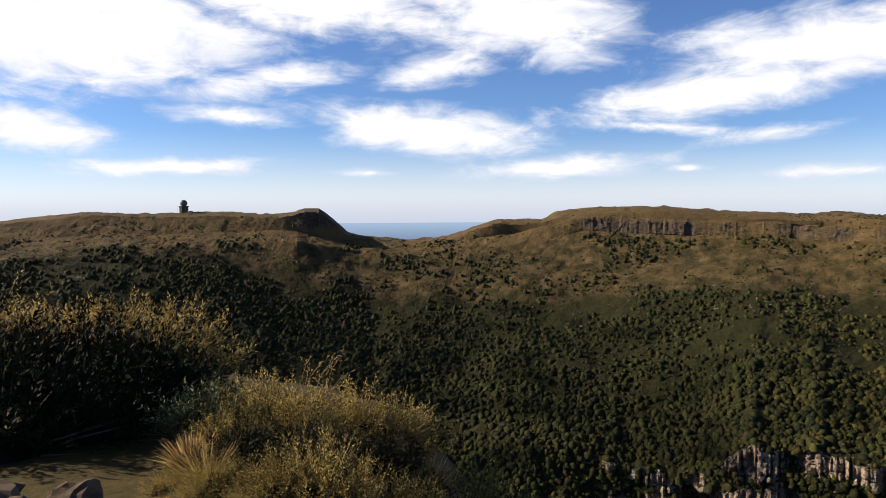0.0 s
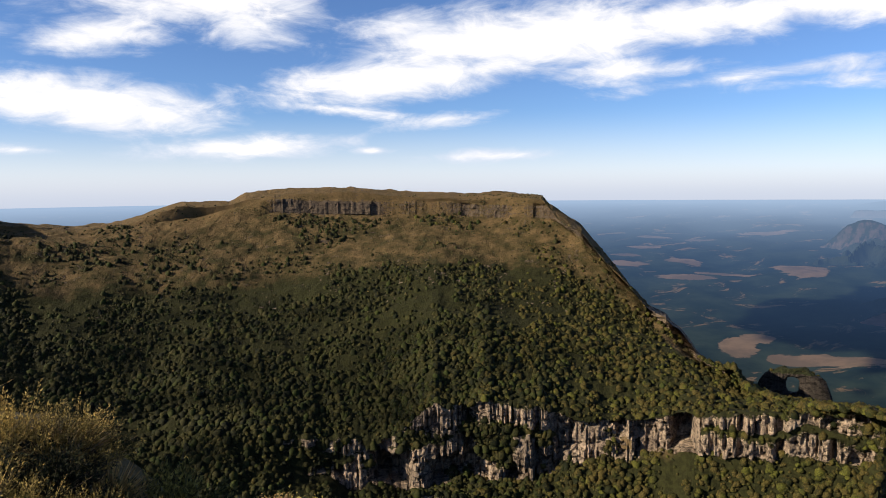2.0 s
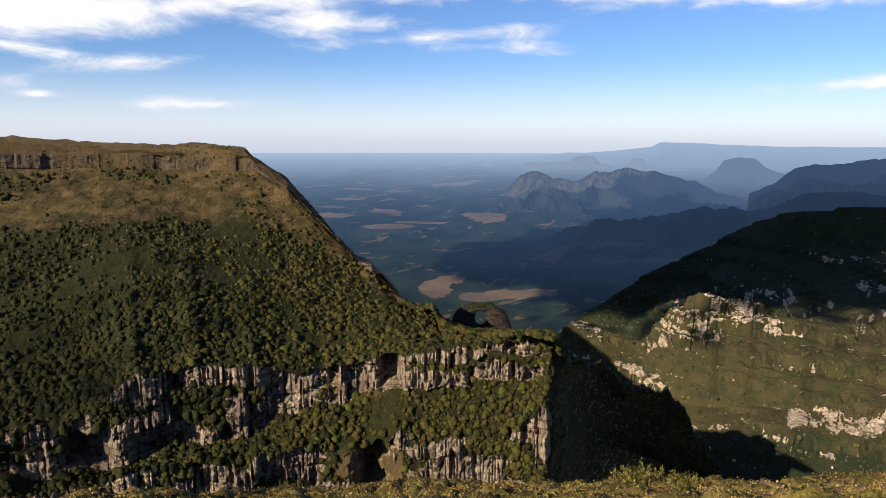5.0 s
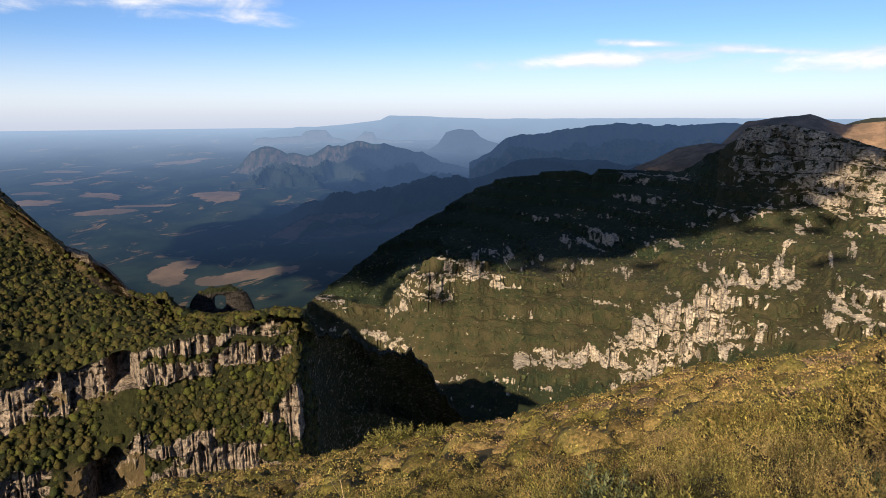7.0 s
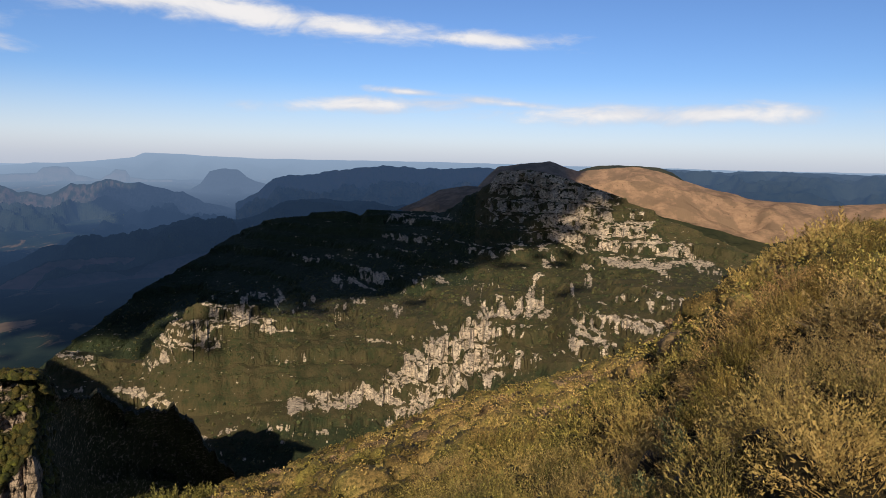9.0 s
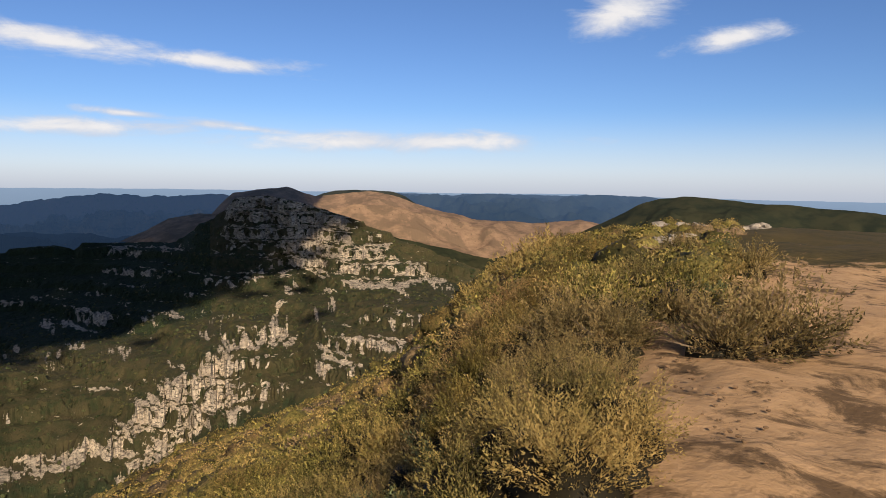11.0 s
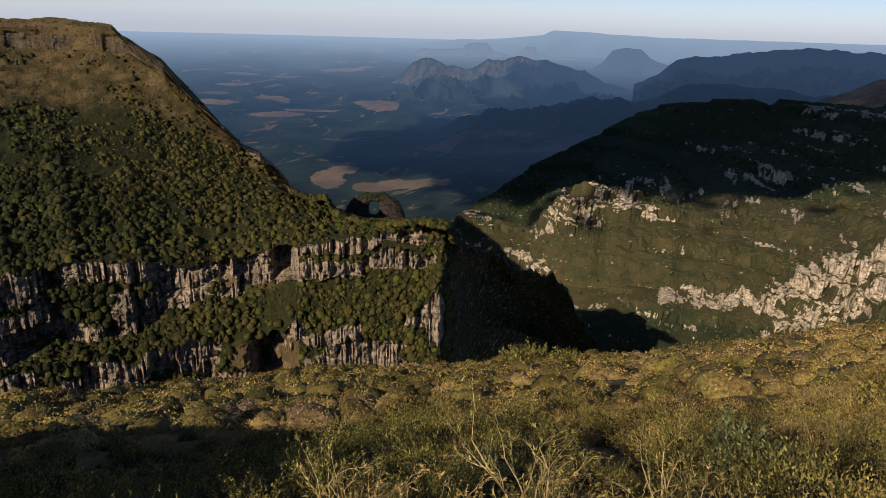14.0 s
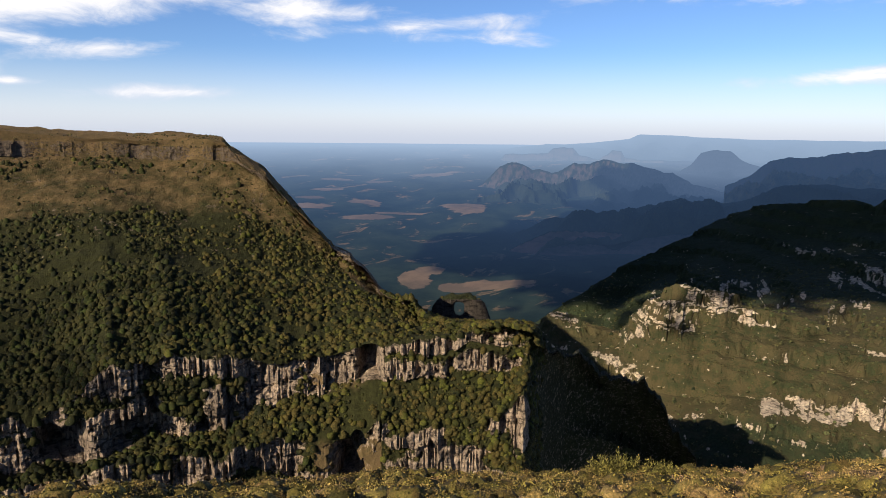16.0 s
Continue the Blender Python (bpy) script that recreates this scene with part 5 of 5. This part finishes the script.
DARK_STONE = plain_material("dark_stone", (0.10, 0.075, 0.055), 0.95, vary=0.5, scale=4.0)


def build_stones():
    shapes = []
    for s in (71, 74, 79, 83):
        v, f = stone_mesh(s)
        shapes.append(quick_mesh("stone", v * (0.5, 0.4, 0.3), f, STONE))
    g = np.random.default_rng(11)
    spots = (("stone_wall", -131.0, 45.0, 5.0, 60, 0.55, "low tumbled dry-stone wall on the hilltop"), ("stone_heap", -128.6, 26.0, 1.5, 26, 0.3, "small heap of pale stones beside the path"))
    for name, b, r, spread, count, size, label in spots:
        x, y = plan(b, r)
        z = float(hill_height(x, y))
        heap = thing(name, (x, y, z), label, "stones", turn=b)
        for _ in range(count):
            u = g.uniform(-1, 1) * spread
            w = g.normal(0, 0.35)
            px, py = x + u * math.cos(math.radians(b)) - w * math.sin(math.radians(b)), y + u * math.sin(math.radians(b)) + w * math.cos(math.radians(b))
            k = size * g.uniform(0.5, 1.2)
            stone = new("stone", shapes[g.integers(0, 4)])
            stone.parent = heap
            up = abs(g.normal(0, 0.35)) * size * max(0, 1 - abs(w))
            m = pose(px, py, float(hill_height(px, py)) + up, g.uniform(-20, 20), g.uniform(-20, 20), g.uniform(0, 360)) @ Matrix.Diagonal((k * 1.5, k * 1.5, k * 1.5, 1))
            stone.matrix_local = heap.matrix_world.inverted() @ m
    # loose gravel on the trodden earth
    b, r = g.uniform(-140, -127, 1500), g.uniform(4, 30, 1500)
    x, y = plan(b, r)
    at = np.stack([x, y, hill_height(x, y) + 0.005], 1)
    scatter("path_gravel", CLOD, [stone_mesh(s) for s in (191, 193)], at, g.gamma(2, 0.005, 1500).clip(0.004, 0.022), 0.6, "loose brown gravel and clods on trodden earth", "gravel")
    big = []
    for s in (91, 93):
        v, f = ball_pattern(3, s)
        v = np.sign(v) * np.abs(v) ** 0.8
        big.append(quick_mesh("boulder", v * (0.6, 0.45, 0.3), f, DARK_STONE))
    for k, (b, r, size) in enumerate(((33.5, 3.3, 0.3), (30.5, 3.1, 0.3), (27.5, 3.3, 0.2), (36, 3.6, 0.4), (29.0, 3.7, 0.25))):
        x, y = plan(b, r)
        ob = tagged(new("boulder", big[k % 2]), "dark weathered boulder half buried in dry grass", "boulder", "boulders by the path")
        ob.matrix_world = pose(x, y, float(hill_height(x, y)) + 0.02, 8, -6, 70 * k) @ Matrix.Diagonal((size, size, size, 1))


# ---- bushes and tussocks close to the viewer ----
def plant_mesh(name, pattern, mat, size, squash=1.0):
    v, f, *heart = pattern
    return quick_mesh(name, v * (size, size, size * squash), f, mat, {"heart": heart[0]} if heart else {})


# near-black leaf colour: shade put into the bushes
SHADE_GREEN = leaf_material("shaded_green", (0.006, 0.008, 0.003), (0.022, 0.024, 0.008), (0.05, 0.04, 0.014), scale=1.0)
TWIG = plain_material("grey_twigs", (0.16, 0.12, 0.08), 0.9, scale=8.0)


# a row of shrubs set along a streak of shade, to darken it: bearing, distance, size
SHADE_ROW = [(-112.5, 6.4, 0.39), (-113.6, 6.9, 0.39), (-115, 7.6, 0.43), (-116.4, 8.4, 0.47), (-118, 9.4, 0.48), (-119, 10.4, 0.47), (-120.2, 11.6, 0.51), (-121, 13, 0.55),
          (-122.4, 14.6, 0.59), (-124.6, 18, 0.75), (-125.4, 19, 0.65), (-120.6, 22, 0.94), (-121.4, 23, 0.85), (-119.8, 21.5, 0.75)]


def build_plants():
    g = np.random.default_rng(23)
    tuss = [plant_mesh("blade_tuft", spike_pattern(480, s, 0.012, 0.75, (0.35, 0.85), 0.35, 0.45), STRAW, 0.62) for s in (111, 112, 113)]
    heads = [plant_mesh("seed_plume", spike_pattern(70, s, 0.020, 0.6, (0.75, 1.0), 0.2, 0.45), STRAW, 0.62) for s in (114, 115, 116)]
    kinds = []
    for k in range(3):
        t = thing("grass_tussock", (0, 0, 0), "dry golden grass tussock with seed heads", "grass tussock", "grass tussocks")
        part("blade_tuft", tuss[k], t)
        part("seed_plume", heads[k], t, "pale bristly seed heads")
        kinds.append(t)
    # bearing, distance, size
    spots = [(19.5, 3.9, 0.4), (20.5, 4.2, 0.4), (25, 7.2, 1.0), (29, 7.6, 1.0), (33, 7.6, 1.1), (20, 6.6, 0.7), (-17, 4.6, 0.5), (-22, 4.3, 0.5), (-13, 4.2, 0.5), (27, 7.2, 1.0),
             (13.5, 5.2, 0.6), (5.0, 5.0, 0.6), (1.8, 4.8, 0.6), (-5, 4.6, 0.5), (9.5, 4.9, 0.55),
             (-50.5, 3.3, 0.5), (-53, 3.2, 0.5), (-84, 3.8, 0.4), (-98, 4.2, 0.4)]
    for i, (b, r, size) in enumerate(spots):
        x, y = plan(b, r)
        k = size * g.uniform(0.85, 1.1)
        m = pose(x, y, float(hill_height(x, y)) - 0.05, g.uniform(-8, 8), g.uniform(-8, 8), g.uniform(0, 360))
        t = kinds[i % 3]
        if i < 3:
            t.matrix_world = m @ Matrix.Diagonal((k, k, k, 1))
        else:
            c = copy_thing(t, m)
            c.scale = (k, k, k)
    # leafy bushes, finer close to the viewer
    def bush(mat, label, group, seed, sprigs, leaf, leaves=18):
        t = thing("heath_bush", (0, 0, 0), label, "bush", group)
        part("foliage", plant_mesh("foliage", plume_pattern(sprigs, leaves, seed, leaf), mat, 1.0), t)
        part("woody_base", plant_mesh("woody_base", spike_pattern(70, seed + 1, 0.012, 1.25, (0.5, 0.95), 0.1, 0.15), TWIG, 1.0), t, "grey woody twigs")
        return t
    sets = []
    sets.append((bush(GREEN_HEATH, "dense dark green heath bush on the slope", "dark heath bushes", 121, 110, 0.05, 26),
         [(-3, 9.0, 0.9), (-7, 11, 1.0), (-12, 13, 1.1), (-117, 9.0, 0.45), (-119, 17, 1.0), (-120.5, 20, 1.2), (-116, 14, 0.8), (-107, 8, 0.45), (-66.5, 54, 2.6), (-68.2, 55, 2.2),
          (-65.3, 53, 1.6), (-70.5, 56, 1.5), (-121.5, 19, 0.8), (-117.5, 21, 0.9)]))
    # the last eight are added as shaded gaps between the golden clumps
    sets.append((bush(SHADE_GREEN, "dense green bush beside the viewpoint, near-black in place of shade", "blackish bushes", 125, 190, 0.035, 30),
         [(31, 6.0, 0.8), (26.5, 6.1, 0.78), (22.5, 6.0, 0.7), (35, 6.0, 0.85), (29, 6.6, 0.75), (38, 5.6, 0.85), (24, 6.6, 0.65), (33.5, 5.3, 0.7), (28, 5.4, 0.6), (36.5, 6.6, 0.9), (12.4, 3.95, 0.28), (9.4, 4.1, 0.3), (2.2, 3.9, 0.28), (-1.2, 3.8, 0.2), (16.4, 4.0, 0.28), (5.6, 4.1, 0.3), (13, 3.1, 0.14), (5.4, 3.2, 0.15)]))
    sets.append((bush(DARK_HEATH, "dark olive shrub in a row set along a streak of shade", "shrubs in the hollow", 127, 150, 0.036, 36), SHADE_ROW))
    sets.append((bush(SILVER, "grey-green leafy bush with upright sprigs", "grey-green bushes", 131, 120, 0.045, 24),
         [(19.8, 5.0, 0.42), (18.2, 4.8, 0.38), (-109, 4.6, 0.28), (-112, 5.2, 0.3), (-106, 5.4, 0.28), (-133, 10.0, 0.4), (-134, 20, 0.5), (-111, 6.6, 0.34), (-63, 4.6, 0.4), (-86, 4.4, 0.45)]))
    sets.append((bush(HEATH, "golden-brown heath bush lit by low sun", "golden heath bushes", 141, 120, 0.032, 36),
         [(-134.5, 7.2, 0.75), (-138, 7.6, 0.8), (-131, 8.6, 0.5), (-126, 7.6, 0.55), (-122, 8.0, 0.6), (-118, 6.6, 0.35), (-124.5, 11, 0.6), (-128.5, 12.5, 0.6), (-131, 16, 0.7),
          (-114.5, 5.0, 0.3), (-119, 5.0, 0.3), (-103, 4.6, 0.28), (-136, 14, 0.7)]))
    sets.append((bush(GOLD_HEATH, "golden heath clump with fine upright sprigs", "golden heath clumps", 145, 170, 0.026, 44),
         [(15.4, 4.9, 0.5), (12.4, 4.6, 0.42), (18.2, 4.4, 0.26), (7.6, 5.0, 0.5), (4.2, 4.9, 0.46), (10.6, 3.5, 0.36), (14.2, 3.5, 0.3), (7.2, 3.4, 0.3), (0.2, 4.1, 0.36), (-2.8, 4.1, 0.34),
          (3.6, 3.5, 0.26), (-0.2, 3.4, 0.2), (16.8, 3.3, 0.16), (-5.8, 4.3, 0.24), (28, 7.4, 0.95), (33, 7.2, 1.05), (22.5, 7.2, 0.85), (36, 7.0, 1.05), (25.5, 7.4, 0.9), (30.5, 7.4, 1.0),
          (18.8, 3.6, 0.18), (9.6, 3.0, 0.22), (20.5, 3.5, 0.14), (22.5, 3.7, 0.16)]))
    sets.append((bush(STRAW, "withered straw-brown bush with dead stems", "withered bushes", 151, 120, 0.032, 36),
         [(-116.5, 10.5, 0.6), (-114.5, 9.0, 0.5), (-118.2, 12.5, 0.6), (-112.5, 8.0, 0.4), (-116, 8.0, 0.4)]))
    for t, where in sets:
        for i, (b, r, size) in enumerate(where):
            x, y = plan(b, r)
            k = size * g.uniform(0.9, 1.1)
            m = pose(x, y, float(hill_height(x, y)) - 0.06 * k, g.uniform(-6, 6), g.uniform(-6, 6), g.uniform(0, 360))
            if i == 0:
                t.matrix_world = m @ Matrix.Diagonal((k, k, k * 0.9, 1))
            else:
                copy_thing(t, m).scale = (k, k, k * g.uniform(0.8, 1.05) * (1.15 if where is SHADE_ROW else 1))


def twig_pattern(stems, seed):
    """Bare forked stems with crooked side twigs; height about 1. Returns the twigs and, apart, the small leaves at their ends."""
    g = np.random.default_rng(seed)
    verts, faces, lv, lf = [], [], [], []

    def rod(p, q, w0, w1):
        d = q - p
        u = np.cross(d, (0.3, 0.5, 0.8))
        u /= np.linalg.norm(u)
        w = np.cross(d / np.linalg.norm(d), u)
        k = len(verts)
        for c, r in ((p, w0), (q, w1)):
            for a in (0, 2.1, 4.2):
                verts.append(c + (u * math.cos(a) + w * math.sin(a)) * r)
        for j in range(3):
            m = (j + 1) % 3
            faces.extend([(k + j, k + m, k + 3 + m), (k + j, k + 3 + m, k + 3 + j)])

    def grow(p, way, length, width, depth):
        for _ in range(4):
            q = p + way * length / 4
            rod(p, q, width, width * 0.85)
            width *= 0.85
            if depth < 2 and g.random() < 0.8:
                off = g.normal(0, 1, 3)
                off /= np.linalg.norm(off)
                side = way * 0.75 + off * 0.6
                grow(q, side / np.linalg.norm(side), length * g.uniform(0.3, 0.55), width * 0.7, depth + 1)
            p = q
            way = way + g.normal(0, 0.16, 3)
            way /= np.linalg.norm(way)
        for _ in range(7):
            c = p - way * length * g.uniform(0, 0.45)
            d = way + g.normal(0, 0.6, 3)
            d /= np.linalg.norm(d)
            s = np.cross(d, g.normal(0, 1, 3))
            s = s / np.linalg.norm(s) * 0.008
            k = len(lv)
            lv.extend([c - s, c + s, c + d * 0.04])
            lf.append((k, k + 1, k + 2))

    for _ in range(stems):
        a, lean = g.uniform(0, 2 * math.pi), g.uniform(0.05, 0.5)
        way = np.array([math.cos(a) * lean, math.sin(a) * lean, 1.0])
        grow(np.array([math.cos(a), math.sin(a), 0]) * 0.06, way / np.linalg.norm(way), g.uniform(0.55, 0.9), 0.009, 0)
    return (np.array(verts), np.array(faces)), (np.array(lv), np.array(lf))


def build_sprigs():
    g = np.random.default_rng(31)
    pale = plain_material("pale_dry_twigs", (0.36, 0.27, 0.14), 0.9, scale=8.0)
    kinds = []
    for k, mat in enumerate((HEATH, GREEN_HEATH, STRAW)):
        t = thing("heath_sprig", (0, 0, 0), "crooked pale twigs with a few small dry leaves", "heath plant", "twiggy heath plants")
        twigs, leaves = twig_pattern((5, 7, 6)[k], 161 + k)
        part("twig_frame", plant_mesh("twig_frame", twigs, pale, 1.0), t, "pale dry crooked twigs")
        tagged(part("leafy_top", plant_mesh("leafy_top", leaves, mat, 1.0), t), kind="stuff")
        kinds.append(t)
    spots = [(-49.8, 2.7, 0.62), (-52.0, 2.9, 0.5), (-54.5, 2.7, 0.45), (-66.8, 2.6, 0.55), (-68.8, 2.7, 0.62), (-71, 2.9, 0.5), (-77, 2.7, 0.42), (-80, 2.9, 0.5), (-84, 2.6, 0.45), (-88.5, 2.8, 0.42), (-91.5, 2.8, 0.45), (-95, 3.0, 0.4),
             (-25.5, 2.8, 0.45), (-28, 3.0, 0.4), (-61, 2.8, 0.4), (-73.5, 3.0, 0.5), (-100, 3.3, 0.4), (-106, 3.6, 0.4), (-110, 3.8, 0.4), (-114, 4.0, 0.35),
             (11, 5.3, 0.5), (3.5, 4.8, 0.5), (-1.4, 4.5, 0.42), (26, 7.4, 0.8), (31, 7.2, 0.7)]
    for i, (b, r, size) in enumerate(spots):
        x, y = plan(b, r)
        m = pose(x, y, float(hill_height(x, y)) - 0.03, g.uniform(-6, 6), g.uniform(-6, 6), g.uniform(0, 360))
        k = size * g.uniform(0.9, 1.15)
        t = kinds[i % 3]
        if i < 3:
            t.matrix_world = m @ Matrix.Diagonal((k, k, k, 1))
        else:
            copy_thing(t, m).scale = (k, k, k)


def build_shade_cloud():
    """An unseen cumulus bank, placed between the sun and the far side of the valley to shade it."""
    white, n = material("cloud_white")
    body = n.add("ShaderNodeBsdfDiffuse", {"Color": (0.85, 0.85, 0.87, 1)}).outputs[0]
    clear = n.add("ShaderNodeBsdfTransparent").outputs[0]
    n.out(n.add("ShaderNodeMixShader", {0: 0.3, 1: body, 2: clear}).outputs[0])
    g = np.random.default_rng(41)
    puffs = [ball_pattern(2, s) for s in (181, 183, 187)]
    way = direction(SUN_BEARING, SUN_HEIGHT)
    def overhead(bearing, distance, height):
        """Where the line to the sun meets the cloud layer."""
        x, y = plan(bearing, distance)
        k = (960 - height) / way.z
        return x + way.x * k, y + way.y * k
    # the bank's sunward edge, over the far valley, and two thin fields of puffs added to dim the forest
    edge = np.array([overhead(*p) for p in ((-104, 1480, -50), (-101, 1470, -110), (-97, 1420, -205), (-90, 1330, -235), (-83, 1320, -255), (-76, 1330, -270), (-70, 1380, -290), (-66, 1370, -320), (-63, 1400, -350), (-59, 1900, -420))])
    order = np.argsort(edge[:, 1])
    n = 290
    y = g.uniform(edge[:, 1].min() - 60, 1700, n)
    rim = np.interp(y, edge[order, 1], edge[order, 0])
    x = rim + 90 + (1700 - rim) * g.random(n) ** 1.3
    at = [np.stack([x, y, 960 + g.uniform(-20, 50, n)], 1)]
    sizes = [np.minimum(g.uniform(100, 190, n), 70 + (x - rim) * 0.5)]
    # small puffs thin out past the edge
    n = 160
    y = g.uniform(edge[:, 1].min() - 30, 1250, n)
    rim = np.interp(y, edge[order, 1], edge[order, 0])
    at.append(np.stack([rim + 20 - np.abs(g.normal(0, 150, n)) + g.uniform(0, 120, n), y, 960 + g.uniform(-20, 30, n)], 1))
    sizes.append(g.uniform(10, 26, n))
    # made-up puffs, unseen, only there to dim the forest slopes
    for bearing, distance, height, wide, deep, count in ((-14, 525, -150, 140, 75, 100), (6, 580, -140, 120, 70, 130)):
        cx, cy = overhead(bearing, distance, height)
        at.append(np.stack([cx + g.normal(0, wide, count), cy + g.normal(0, deep, count), 960 + g.uniform(-20, 30, count)], 1))
        sizes.append(g.uniform(5, 10, count))
    scatter("cloud", white, puffs, np.concatenate(at), np.concatenate(sizes), 0.42, "white cumulus bank out of view, added to shade the valley", "cloud", tilt=0.02)


build_shade_cloud()
build_sprigs()
build_arch()
build_tower()
build_stones()
build_plants()
